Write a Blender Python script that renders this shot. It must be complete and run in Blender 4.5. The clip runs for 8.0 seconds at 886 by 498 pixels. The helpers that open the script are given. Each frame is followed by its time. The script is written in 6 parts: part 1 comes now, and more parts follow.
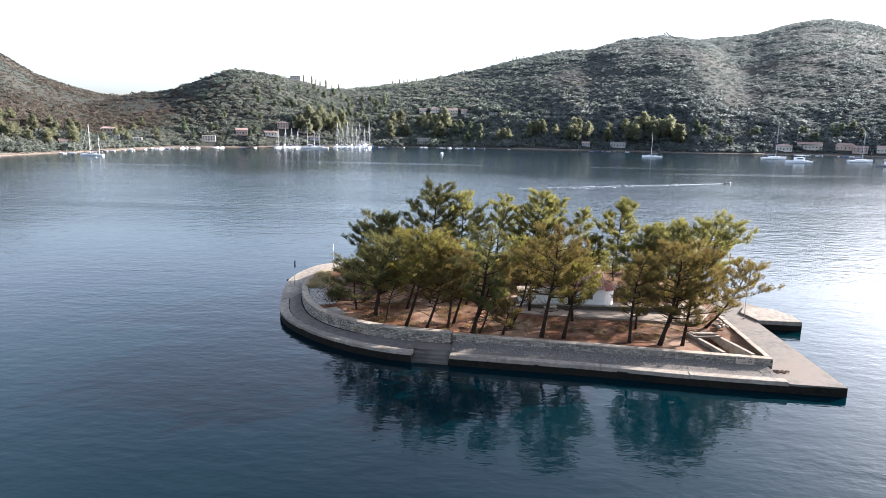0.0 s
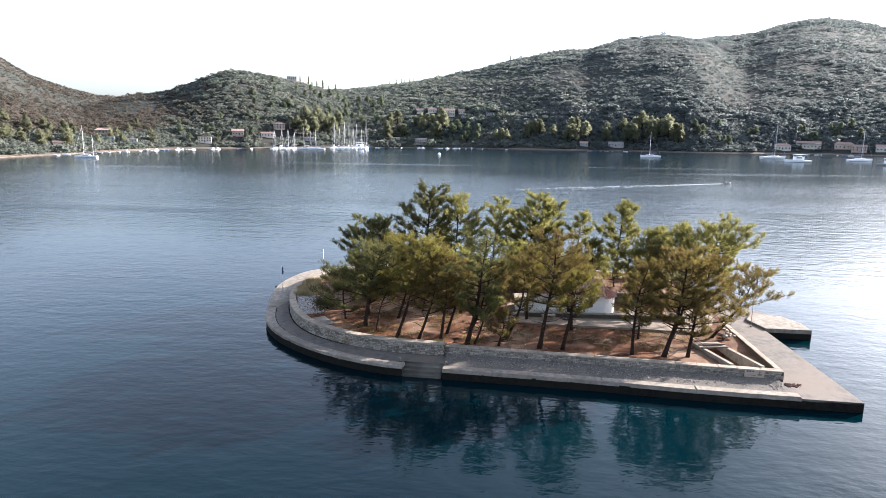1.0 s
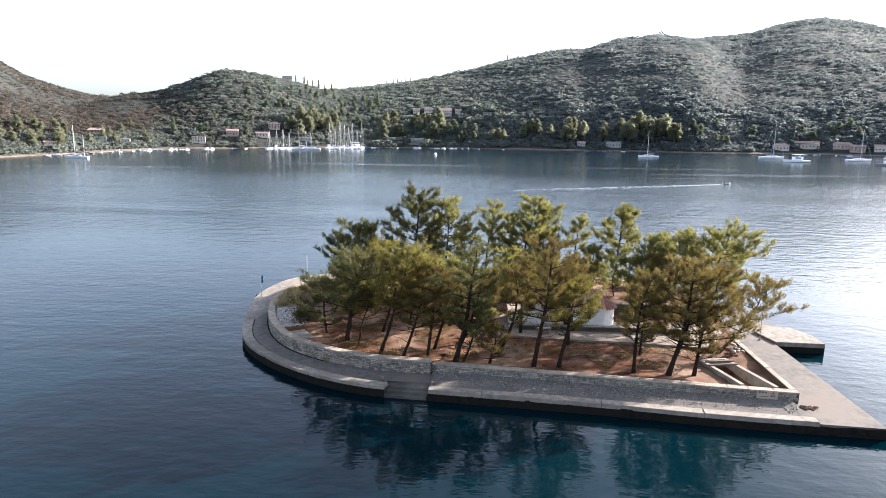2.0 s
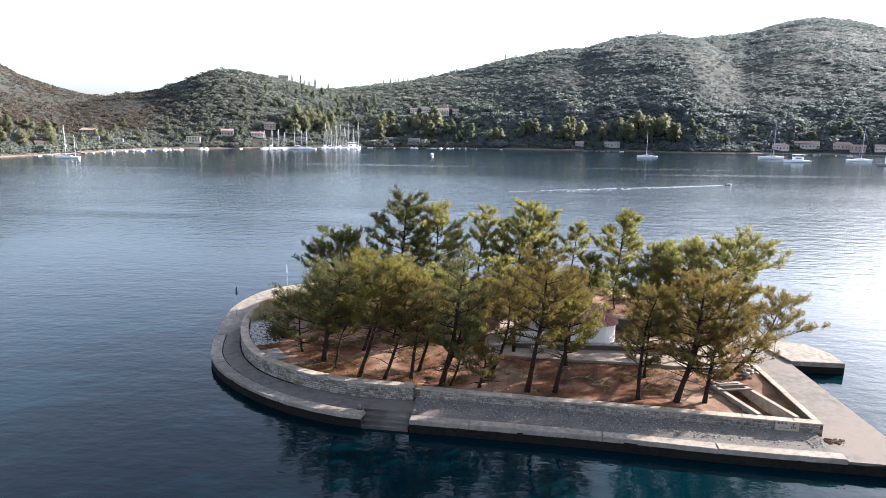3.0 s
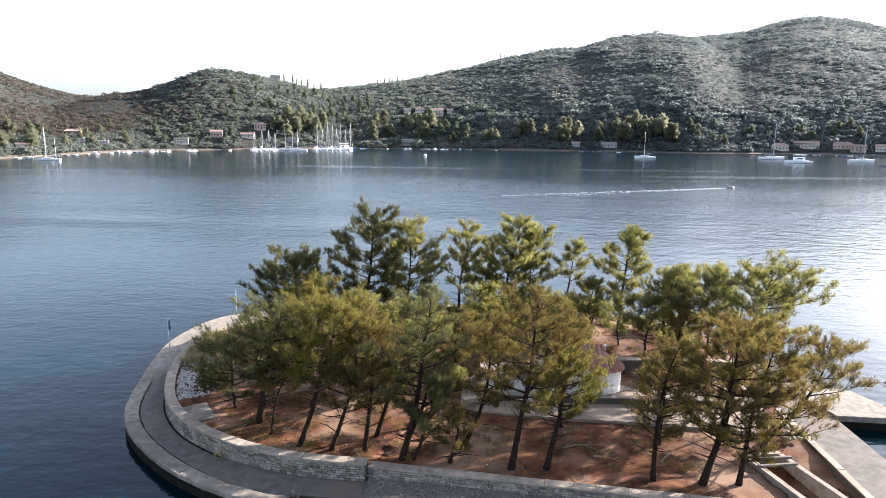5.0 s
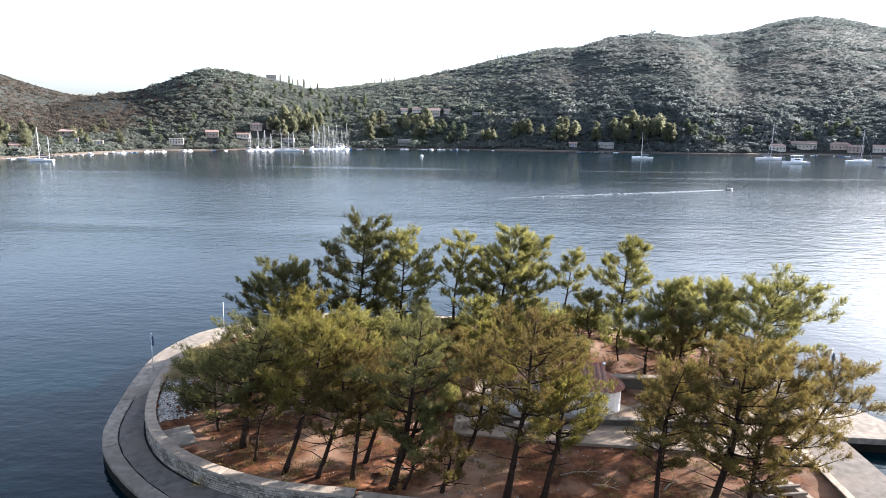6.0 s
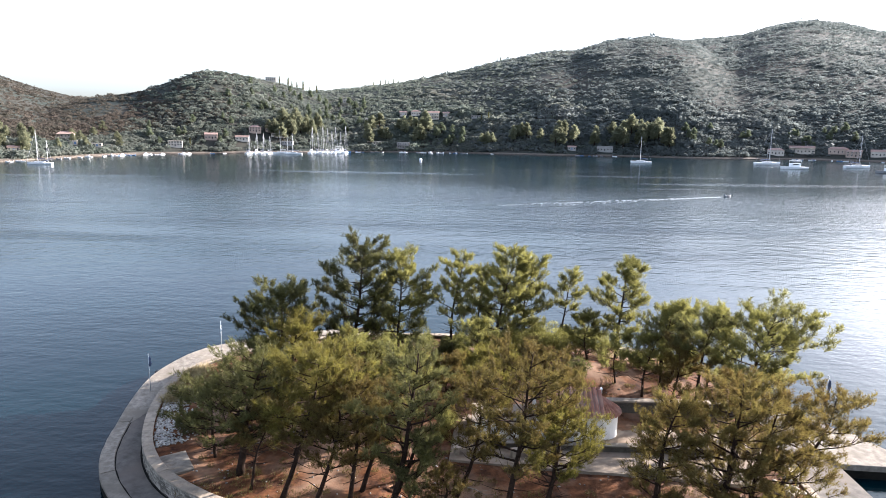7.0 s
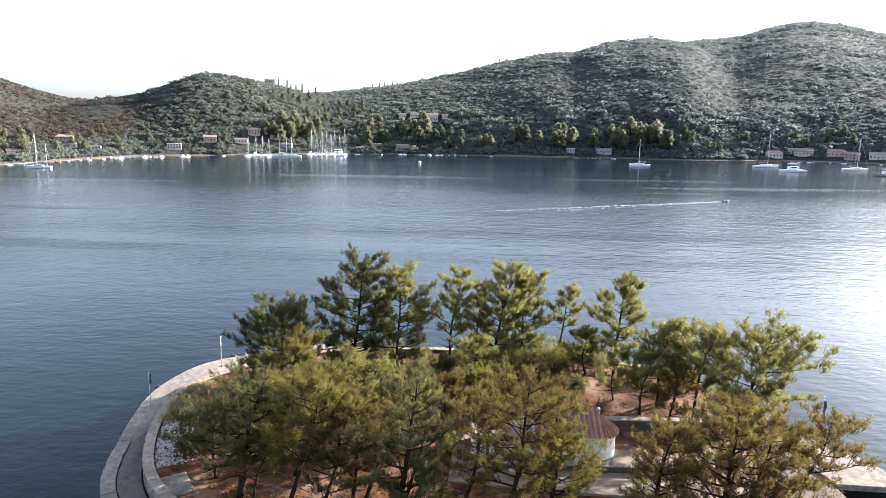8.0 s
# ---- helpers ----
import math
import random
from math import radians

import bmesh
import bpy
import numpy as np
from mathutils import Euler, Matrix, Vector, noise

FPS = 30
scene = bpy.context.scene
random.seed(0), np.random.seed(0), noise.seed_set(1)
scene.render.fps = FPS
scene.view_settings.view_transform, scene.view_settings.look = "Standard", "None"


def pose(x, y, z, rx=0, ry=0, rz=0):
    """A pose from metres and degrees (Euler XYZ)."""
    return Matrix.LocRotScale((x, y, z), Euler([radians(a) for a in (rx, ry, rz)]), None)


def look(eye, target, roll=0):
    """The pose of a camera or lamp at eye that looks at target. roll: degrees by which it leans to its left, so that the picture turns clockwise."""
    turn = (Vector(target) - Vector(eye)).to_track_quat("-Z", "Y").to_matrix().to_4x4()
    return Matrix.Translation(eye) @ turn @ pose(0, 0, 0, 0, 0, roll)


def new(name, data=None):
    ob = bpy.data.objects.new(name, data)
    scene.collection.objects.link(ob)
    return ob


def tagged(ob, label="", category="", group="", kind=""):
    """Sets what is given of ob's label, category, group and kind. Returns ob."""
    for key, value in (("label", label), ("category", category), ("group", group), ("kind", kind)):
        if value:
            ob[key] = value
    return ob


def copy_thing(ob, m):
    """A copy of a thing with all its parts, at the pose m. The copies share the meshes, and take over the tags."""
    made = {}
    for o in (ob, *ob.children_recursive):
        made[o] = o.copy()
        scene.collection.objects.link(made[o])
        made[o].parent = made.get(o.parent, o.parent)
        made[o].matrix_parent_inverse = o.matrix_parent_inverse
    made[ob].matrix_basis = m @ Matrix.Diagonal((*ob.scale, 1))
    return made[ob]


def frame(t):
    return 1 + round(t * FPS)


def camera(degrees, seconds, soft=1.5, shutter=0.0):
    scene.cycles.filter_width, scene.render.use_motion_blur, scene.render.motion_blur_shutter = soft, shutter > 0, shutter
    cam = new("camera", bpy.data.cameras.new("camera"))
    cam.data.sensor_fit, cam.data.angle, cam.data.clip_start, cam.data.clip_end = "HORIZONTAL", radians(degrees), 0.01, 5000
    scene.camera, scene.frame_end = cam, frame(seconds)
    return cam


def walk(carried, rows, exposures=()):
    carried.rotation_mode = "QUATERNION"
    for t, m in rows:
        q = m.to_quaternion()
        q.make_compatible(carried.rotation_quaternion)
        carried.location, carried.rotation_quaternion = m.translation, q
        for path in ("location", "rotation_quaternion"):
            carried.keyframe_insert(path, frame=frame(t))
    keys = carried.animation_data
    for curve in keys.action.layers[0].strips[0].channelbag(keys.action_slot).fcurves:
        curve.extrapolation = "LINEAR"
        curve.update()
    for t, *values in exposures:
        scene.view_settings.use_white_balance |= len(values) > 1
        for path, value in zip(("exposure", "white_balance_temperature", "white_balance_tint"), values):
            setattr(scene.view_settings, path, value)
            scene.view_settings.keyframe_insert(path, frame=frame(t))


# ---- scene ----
cam = camera(70.0, 8.0, soft=0.85)
PATH = [
    (0, (-2.119, -4.295, 19.027), (-2.229, -2.335, 18.644), 0.9),
    (0.5, (-1.994, -2.991, 19.005), (-2.101, -1.031, 18.622), 0.8),
    (1, (-1.784, -1.479, 19.05), (-1.889, 0.481, 18.668), 0.7),
    (1.5, (-1.5, 0.393, 19.038), (-1.601, 2.353, 18.656), 0.7),
    (3, (-0.443, 7.16, 19.084), (-0.535, 9.121, 18.701), 0.7),
    (3.5, (-0.046, 9.659, 19.107), (-0.136, 11.62, 18.724), 0.7),
    (4, (0.358, 12.315, 19.099), (0.271, 14.276, 18.716), 0.6),
    (4.5, (0.777, 14.929, 19.15), (0.692, 16.891, 18.768), 0.6),
    (6, (1.251, 18.752, 19.911), (1.178, 20.714, 19.527), 0.6),
    (6.5, (1.294, 18.975, 20.572), (1.222, 20.937, 20.192), 0.8),
    (7, (1.301, 18.999, 21.448), (1.232, 20.962, 21.068), 0.8),
    (7.5, (1.273, 18.979, 22.254), (1.206, 20.942, 21.875), 0.9),
    (8, (1.301, 18.962, 22.83), (1.235, 20.925, 22.452), 0.8),
]
walk(cam, [(t, look(e, g, r)) for t, e, g, r in PATH], exposures=[(0, 2.42, 5700, 13), (8, 2.42, 5700, 13)])

# ---------------------------------------------------------------- light
SUN_AZ, SUN_EL = radians(59), radians(19.5)      # azimuth clockwise from +y
SUN_DIR = Vector((math.sin(SUN_AZ) * math.cos(SUN_EL), math.cos(SUN_AZ) * math.cos(SUN_EL), math.sin(SUN_EL)))
world = bpy.data.worlds.new("sky")
scene.world = world
world.use_nodes = True
wn = world.node_tree.nodes
sky = wn.new("ShaderNodeTexSky")
sky.sky_type = "NISHITA"
sky.sun_disc = False
sky.sun_elevation, sky.sun_rotation = SUN_EL, SUN_AZ
sky.air_density, sky.dust_density, sky.ozone_density = 1.0, 2.6, 1.8
wn["Background"].inputs["Strength"].default_value = 0.092
hazy = wn.new("ShaderNodeHueSaturation")       # a milky, hazy sky
hazy.inputs["Saturation"].default_value = 0.54
world.node_tree.links.new(sky.outputs[0], hazy.inputs["Color"])
world.node_tree.links.new(hazy.outputs[0], wn["Background"].inputs["Color"])
sun = new("sun", bpy.data.lights.new("sun", "SUN"))
sun.data.energy, sun.data.angle, sun.data.color = 5.0, radians(0.6), (1.0, 0.88, 0.74)
sun.matrix_world = look(SUN_DIR * 100, (0, 0, 0))


# ---------------------------------------------------------------- materials
def mat(name, c1, c2, scale=1.0, rough=0.85, bump=0.3, bscale=None, c3=None, big=0.15, metal=0.0, per_object=0.0, per_island=0.0, detail=6.0):
    """Two-colour surface with grain, blotches at a larger scale and a little relief; sizes in metres."""
    m = bpy.data.materials.new(name)
    m.use_nodes = True
    nt = m.node_tree
    n, l = nt.nodes, nt.links
    bs = n["Principled BSDF"]
    geo = n.new("ShaderNodeNewGeometry")
    n1 = n.new("ShaderNodeTexNoise")
    n1.inputs["Scale"].default_value, n1.inputs["Detail"].default_value, n1.inputs["Roughness"].default_value = scale, detail, 0.65
    n2 = n.new("ShaderNodeTexNoise")
    n2.inputs["Scale"].default_value, n2.inputs["Detail"].default_value = scale * big, 4.0
    l.new(geo.outputs["Position"], n1.inputs["Vector"])
    l.new(geo.outputs["Position"], n2.inputs["Vector"])
    r1 = n.new("ShaderNodeValToRGB")
    r1.color_ramp.elements[0].position, r1.color_ramp.elements[1].position = 0.36, 0.64
    r1.color_ramp.elements[0].color, r1.color_ramp.elements[1].color = (*c1, 1), (*c2, 1)
    l.new(n1.outputs["Fac"], r1.inputs[0])
    mix = n.new("ShaderNodeMix")
    mix.data_type = "RGBA"
    r2 = n.new("ShaderNodeValToRGB")
    r2.color_ramp.elements[0].position, r2.color_ramp.elements[1].position = 0.45, 0.68
    l.new(n2.outputs["Fac"], r2.inputs[0])
    l.new(r2.outputs["Color"], mix.inputs["Factor"])
    l.new(r1.outputs["Color"], mix.inputs["A"])
    mix.inputs["B"].default_value = (*(c3 or [0.7 * a + 0.3 * b for a, b in zip(c2, c1)]), 1)
    out = mix.outputs["Result"]
    for amount, node, sock in ((per_object, "ShaderNodeObjectInfo", "Random"), (per_island, "ShaderNodeNewGeometry", "Random Per Island")):
        if amount:
            info = n.new(node)
            mr = n.new("ShaderNodeMapRange")
            mr.inputs["To Min"].default_value, mr.inputs["To Max"].default_value = 1 - amount, 1 + amount
            l.new(info.outputs[sock], mr.inputs["Value"])
            hv = n.new("ShaderNodeHueSaturation")
            l.new(mr.outputs["Result"], hv.inputs["Value"])
            l.new(out, hv.inputs["Color"])
            out = hv.outputs["Color"]
    l.new(out, bs.inputs["Base Color"])
    bs.inputs["Roughness"].default_value, bs.inputs["Metallic"].default_value = rough, metal
    if rough > 0.84:                               # dry, dusty surfaces hardly shine
        bs.inputs["Specular IOR Level"].default_value = 0.12
    if bump:
        n3 = n.new("ShaderNodeTexNoise")
        n3.inputs["Scale"].default_value, n3.inputs["Detail"].default_value = bscale or scale * 3, 5.0
        l.new(geo.outputs["Position"], n3.inputs["Vector"])
        b = n.new("ShaderNodeBump")
        b.inputs["Strength"].default_value, b.inputs["Distance"].default_value = bump, 0.03
        l.new(n3.outputs["Fac"], b.inputs["Height"])
        l.new(b.outputs["Normal"], bs.inputs["Normal"])
    return m


def leaf_mat(name, c1, c2, c3, through_light=0.35, per_object=0.12, spread=0.35, gloss=0.012, patch=0.8):
    """Needles and leaves: colour varies blade by blade and plant by plant, and light shines through."""
    m = bpy.data.materials.new(name)
    m.use_nodes = True
    nt = m.node_tree
    n, l = nt.nodes, nt.links
    n.remove(n["Principled BSDF"])
    geo, info = n.new("ShaderNodeNewGeometry"), n.new("ShaderNodeObjectInfo")
    noise_n = n.new("ShaderNodeTexNoise")
    noise_n.inputs["Scale"].default_value, noise_n.inputs["Detail"].default_value, noise_n.inputs["Roughness"].default_value = patch, 5.0, 0.72
    l.new(geo.outputs["Position"], noise_n.inputs["Vector"])
    add = n.new("ShaderNodeMath")
    add.operation = "MULTIPLY_ADD"
    l.new(geo.outputs["Random Per Island"], add.inputs[0])
    add.inputs[1].default_value = spread
    l.new(noise_n.outputs["Fac"], add.inputs[2])
    ramp = n.new("ShaderNodeValToRGB")
    ramp.color_ramp.elements[0].position, ramp.color_ramp.elements[1].position = 0.42, 0.9
    ramp.color_ramp.elements[0].color, ramp.color_ramp.elements[1].color = (*c1, 1), (*c3, 1)
    e = ramp.color_ramp.elements.new(0.65)
    e.color = (*c2, 1)
    l.new(add.outputs[0], ramp.inputs[0])
    mr = n.new("ShaderNodeMapRange")
    mr.inputs["To Min"].default_value, mr.inputs["To Max"].default_value = 1 - per_object, 1 + per_object
    l.new(info.outputs["Random"], mr.inputs["Value"])
    hv = n.new("ShaderNodeHueSaturation")
    l.new(mr.outputs["Result"], hv.inputs["Value"])
    l.new(ramp.outputs["Color"], hv.inputs["Color"])
    d, t, g = n.new("ShaderNodeBsdfDiffuse"), n.new("ShaderNodeBsdfTranslucent"), n.new("ShaderNodeBsdfGlossy")
    g.inputs["Roughness"].default_value = 0.5
    mix, mix2 = n.new("ShaderNodeMixShader"), n.new("ShaderNodeMixShader")
    mix.inputs[0].default_value, mix2.inputs[0].default_value = through_light, gloss
    for b in (d, t):
        l.new(hv.outputs["Color"], b.inputs["Color"])
    l.new(d.outputs[0], mix.inputs[1])
    l.new(t.outputs[0], mix.inputs[2])
    l.new(mix.outputs[0], mix2.inputs[1])
    l.new(g.outputs[0], mix2.inputs[2])
    l.new(mix2.outputs[0], n["Material Output"].inputs["Surface"])
    return m


def water_mat():
    m = bpy.data.materials.new("sea_water")
    m.use_nodes = True
    n, l = m.node_tree.nodes, m.node_tree.links
    bs = n["Principled BSDF"]
    geo = n.new("ShaderNodeNewGeometry")
    big = n.new("ShaderNodeTexNoise")
    big.inputs["Scale"].default_value, big.inputs["Detail"].default_value = 0.02, 3.0
    l.new(geo.outputs["Position"], big.inputs["Vector"])
    ramp = n.new("ShaderNodeValToRGB")
    ramp.color_ramp.elements[0].position, ramp.color_ramp.elements[1].position = 0.35, 0.65
    ramp.color_ramp.elements[0].color, ramp.color_ramp.elements[1].color = (0.0002, 0.0046, 0.0080, 1), (0.0004, 0.0100, 0.0132, 1)
    l.new(big.outputs["Fac"], ramp.inputs[0])
    l.new(ramp.outputs["Color"], bs.inputs["Base Color"])
    bs.inputs["IOR"].default_value = 1.24
    bs.inputs["Specular IOR Level"].default_value = 0.5
    # ripples: broad swell, wind ripples drawn out across the view, and calm streaks
    streak = n.new("ShaderNodeTexNoise")
    streak.inputs["Scale"].default_value, streak.inputs["Detail"].default_value = 0.03, 3.0
    sm = n.new("ShaderNodeMapping")
    sm.inputs["Scale"].default_value = (0.09, 1.0, 1.0)
    l.new(geo.outputs["Position"], sm.inputs["Vector"])
    l.new(sm.outputs[0], streak.inputs["Vector"])
    calm = n.new("ShaderNodeMapRange")
    for k, v in (("From Min", 0.38), ("From Max", 0.62), ("To Min", 0.6), ("To Max", 1.2)):
        calm.inputs[k].default_value = v
    l.new(streak.outputs["Fac"], calm.inputs["Value"])
    # the breeze ruffles the middle of the bay; under the far shore the water lies calm
    xyz = n.new("ShaderNodeSeparateXYZ")
    l.new(geo.outputs["Position"], xyz.inputs[0])
    breeze = n.new("ShaderNodeMapRange")
    breeze.interpolation_type = "SMOOTHSTEP"
    for k, v in (("From Min", 250.0), ("From Max", 340.0), ("To Min", 1.8), ("To Max", 0.45)):
        breeze.inputs[k].default_value = v
    lee = n.new("ShaderNodeMath")
    lee.operation = "MULTIPLY_ADD"
    lee.inputs[1].default_value = 120.0
    l.new(streak.outputs["Fac"], lee.inputs[0])
    l.new(xyz.outputs["Y"], lee.inputs[2])
    l.new(lee.outputs[0], breeze.inputs["Value"])
    shelter = n.new("ShaderNodeMapRange")
    for k, v in (("From Min", 60.0), ("From Max", 170.0), ("To Min", 0.34), ("To Max", 1.15)):
        shelter.inputs[k].default_value = v
    l.new(xyz.outputs["Y"], shelter.inputs["Value"])
    fine = n.new("ShaderNodeMapRange")                  # ripples too small to draw
    for k, v in (("From Min", 40.0), ("From Max", 130.0), ("To Min", 0.06), ("To Max", 0.14)):
        fine.inputs[k].default_value = v
    l.new(xyz.outputs["Y"], fine.inputs["Value"])
    l.new(fine.outputs["Result"], bs.inputs["Roughness"])
    sheltered = n.new("ShaderNodeMath")
    sheltered.operation = "MULTIPLY"
    l.new(calm.outputs["Result"], sheltered.inputs[0])
    l.new(shelter.outputs["Result"], sheltered.inputs[1])
    ruffle = n.new("ShaderNodeMath")
    ruffle.operation = "MULTIPLY"
    l.new(sheltered.outputs[0], ruffle.inputs[0])
    l.new(breeze.outputs["Result"], ruffle.inputs[1])
    # narrow wind lanes that catch the sky in the calm water
    lane, lane_map, lane_on = n.new("ShaderNodeTexNoise"), n.new("ShaderNodeMapping"), n.new("ShaderNodeMapRange")
    lane.inputs["Scale"].default_value, lane.inputs["Detail"].default_value = 0.05, 2.0
    lane_map.inputs["Scale"].default_value = (0.10, 1.0, 1.0)
    l.new(geo.outputs["Position"], lane_map.inputs["Vector"])
    l.new(lane_map.outputs[0], lane.inputs["Vector"])
    for k, v in (("From Min", 0.60), ("From Max", 0.66), ("To Min", 0.0), ("To Max", 1.6)):
        lane_on.inputs[k].default_value = v
    l.new(lane.outputs["Fac"], lane_on.inputs["Value"])
    lanes = n.new("ShaderNodeMath")
    lanes.operation = "ADD"
    l.new(ruffle.outputs[0], lanes.inputs[0])
    l.new(lane_on.outputs["Result"], lanes.inputs[1])
    wm = n.new("ShaderNodeMapping")
    wm.inputs["Scale"].default_value = (0.55, 1.0, 1.0)
    wm.inputs["Rotation"].default_value = (0, 0, radians(14))
    l.new(geo.outputs["Position"], wm.inputs["Vector"])
    total = None
    for sc, amp in ((0.35, 0.55), (1.3, 0.30), (4.0, 0.07)):
        t = n.new("ShaderNodeTexNoise")
        t.inputs["Scale"].default_value, t.inputs["Detail"].default_value = sc, 2.0
        l.new(wm.outputs[0], t.inputs["Vector"])
        mu = n.new("ShaderNodeMath")
        mu.operation = "MULTIPLY_ADD"
        mu.inputs[1].default_value = amp
        l.new(t.outputs["Fac"], mu.inputs[0])
        if total:
            l.new(total, mu.inputs[2])
        else:
            mu.inputs[2].default_value = 0.0
        total = mu.outputs[0]
    b = n.new("ShaderNodeBump")
    b.inputs["Distance"].default_value = 0.35
    st = n.new("ShaderNodeMath")
    st.operation = "MULTIPLY"
    st.inputs[1].default_value = 0.44
    l.new(lanes.outputs[0], st.inputs[0])
    l.new(st.outputs[0], b.inputs["Strength"])
    l.new(total, b.inputs["Height"])
    l.new(b.outputs["Normal"], bs.inputs["Normal"])
    return m


WATER = water_mat()
CONCRETE = mat("quay_concrete", (0.085, 0.075, 0.064), (0.148, 0.129, 0.110), 1.6, 0.9, 0.4, 14, (0.142, 0.114, 0.093), 0.18)
CURB = mat("pale_concrete", (0.15, 0.129, 0.104), (0.28, 0.243, 0.198), 2.4, 0.9, 0.6, 12, (0.165, 0.14, 0.11), 0.2, per_object=0.1)
# Concrete of the quay's sides and steps, far darker than its top.
QUAY_FACE = mat("dark_side_concrete", (0.016, 0.013, 0.010), (0.050, 0.042, 0.033), 2.0, 0.8, 0.6, 9, (0.10, 0.09, 0.07))
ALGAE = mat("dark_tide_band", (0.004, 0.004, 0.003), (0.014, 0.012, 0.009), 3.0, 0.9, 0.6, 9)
STONE = mat("grey_limestone", (0.118, 0.102, 0.083), (0.265, 0.233, 0.192), 5.0, 0.9, 0.6, 22, (0.25, 0.22, 0.18), 0.3, per_object=0.42, per_island=0.0)
STONE_JOINED = mat("grey_limestone_far", (0.118, 0.102, 0.083), (0.265, 0.233, 0.192), 5.0, 0.9, 0.6, 22, (0.25, 0.22, 0.18), 0.3, per_island=0.42)
TERRACE = mat("terrace_concrete", (0.15, 0.118, 0.088), (0.255, 0.205, 0.155), 1.3, 0.9, 0.3, 12, (0.21, 0.15, 0.105), 0.3)
MORTAR = mat("dark_mortar", (0.050, 0.043, 0.035), (0.092, 0.079, 0.064), 6.0, 0.95, 0.6, 20)
COPING = mat("coping_stone", (0.19, 0.158, 0.122), (0.32, 0.268, 0.208), 2.2, 0.9, 0.5, 12, (0.25, 0.20, 0.152), 0.25, per_object=0.12)
EARTH = mat("pine_needle_earth", (0.028, 0.012, 0.007), (0.140, 0.058, 0.024), 1.1, 0.95, 1.0, 9, (0.22, 0.140, 0.092), 0.30, detail=14)
GRAVEL = mat("rubble_bed", (0.066, 0.058, 0.050), (0.148, 0.132, 0.114), 6.0, 0.95, 0.9, 16, (0.135, 0.118, 0.10))
PLASTER = mat("whitewash", (0.70, 0.69, 0.66), (0.80, 0.79, 0.76), 1.5, 0.85, 0.25, 10, (0.66, 0.63, 0.58))
TILE = mat("clay_roof_tile", (0.20, 0.085, 0.06), (0.34, 0.17, 0.12), 4.0, 0.85, 0.4, 14, (0.30, 0.2, 0.16), per_object=0.2)
BARK = mat("pine_bark", (0.010, 0.006, 0.004), (0.036, 0.021, 0.013), 5.0, 0.95, 0.9, 12, (0.026, 0.016, 0.011))
NEEDLES = leaf_mat("pine_needles", (0.090, 0.085, 0.025), (0.215, 0.202, 0.057), (0.335, 0.305, 0.094), 0.62, spread=0.14)
NEEDLES_DARK = leaf_mat("dark_pine_needles", (0.052, 0.048, 0.018), (0.110, 0.108, 0.036), (0.202, 0.192, 0.064), 0.52, spread=0.14)
# Same pine, darkened for the shaded front row; NEEDLES is its lit back-row tone.
NEEDLES_OLIVE_SHADED = leaf_mat("shaded_olive_needles", (0.075, 0.048, 0.015), (0.134, 0.106, 0.029), (0.220, 0.182, 0.054), 0.57, spread=0.14)
# Sunlight's yellow-green is mixed into this needle colour.
NEEDLES_SUNLIT = leaf_mat("sunlit_yellow_needles", (0.075, 0.060, 0.014), (0.162, 0.142, 0.030), (0.262, 0.226, 0.056), 0.58, spread=0.14)
UNDERGROWTH = leaf_mat("undergrowth_leaves", (0.10, 0.058, 0.026), (0.12, 0.085, 0.03), (0.13, 0.125, 0.035), 0.3)
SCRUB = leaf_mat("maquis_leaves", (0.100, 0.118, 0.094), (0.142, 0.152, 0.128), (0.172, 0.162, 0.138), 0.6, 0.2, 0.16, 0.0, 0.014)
# Haze of the far slopes is mixed into this paler leaf colour.
SCRUB_HAZED = leaf_mat("hazed_scrub_leaves", (0.128, 0.146, 0.138), (0.156, 0.170, 0.160), (0.182, 0.186, 0.172), 0.6, 0.2, 0.14, 0.0, 0.009)
FAR_PINE = leaf_mat("shore_pine_needles", (0.088, 0.110, 0.068), (0.130, 0.150, 0.096), (0.175, 0.185, 0.120), 0.55, 0.2, 0.3, 0.0, 0.3)
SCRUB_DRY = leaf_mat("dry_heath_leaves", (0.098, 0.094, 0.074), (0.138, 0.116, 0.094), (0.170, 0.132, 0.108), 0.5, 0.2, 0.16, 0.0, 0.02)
SHORE_LEAF = leaf_mat("shore_tree_leaves", (0.120, 0.132, 0.080), (0.170, 0.176, 0.108), (0.225, 0.220, 0.138), 0.6, 0.25, 0.4, 0.0)
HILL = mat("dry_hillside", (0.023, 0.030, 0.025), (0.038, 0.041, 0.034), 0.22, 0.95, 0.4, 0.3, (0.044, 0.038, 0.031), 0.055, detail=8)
WHITE = mat("white_gelcoat", (0.74, 0.74, 0.74), (0.82, 0.82, 0.82), 1.0, 0.35, 0.0)
METAL = mat("galvanised_steel", (0.42, 0.43, 0.44), (0.55, 0.56, 0.57), 3.0, 0.45, 0.0, metal=0.6)


# ---------------------------------------------------------------- small tools
def part(name, bm, material, parent=None, label="", smooth=False):
    me = bpy.data.meshes.new(name)
    bm.normal_update()
    bm.to_mesh(me)
    bm.free()
    for mm in (material if isinstance(material, (list, tuple)) else [material]):
        me.materials.append(mm)
    if smooth:
        me.polygons.foreach_set("use_smooth", [True] * len(me.polygons))
    ob = new(name, me)
    if parent:
        ob.parent = parent
    if label:
        ob["label"] = label
    return ob


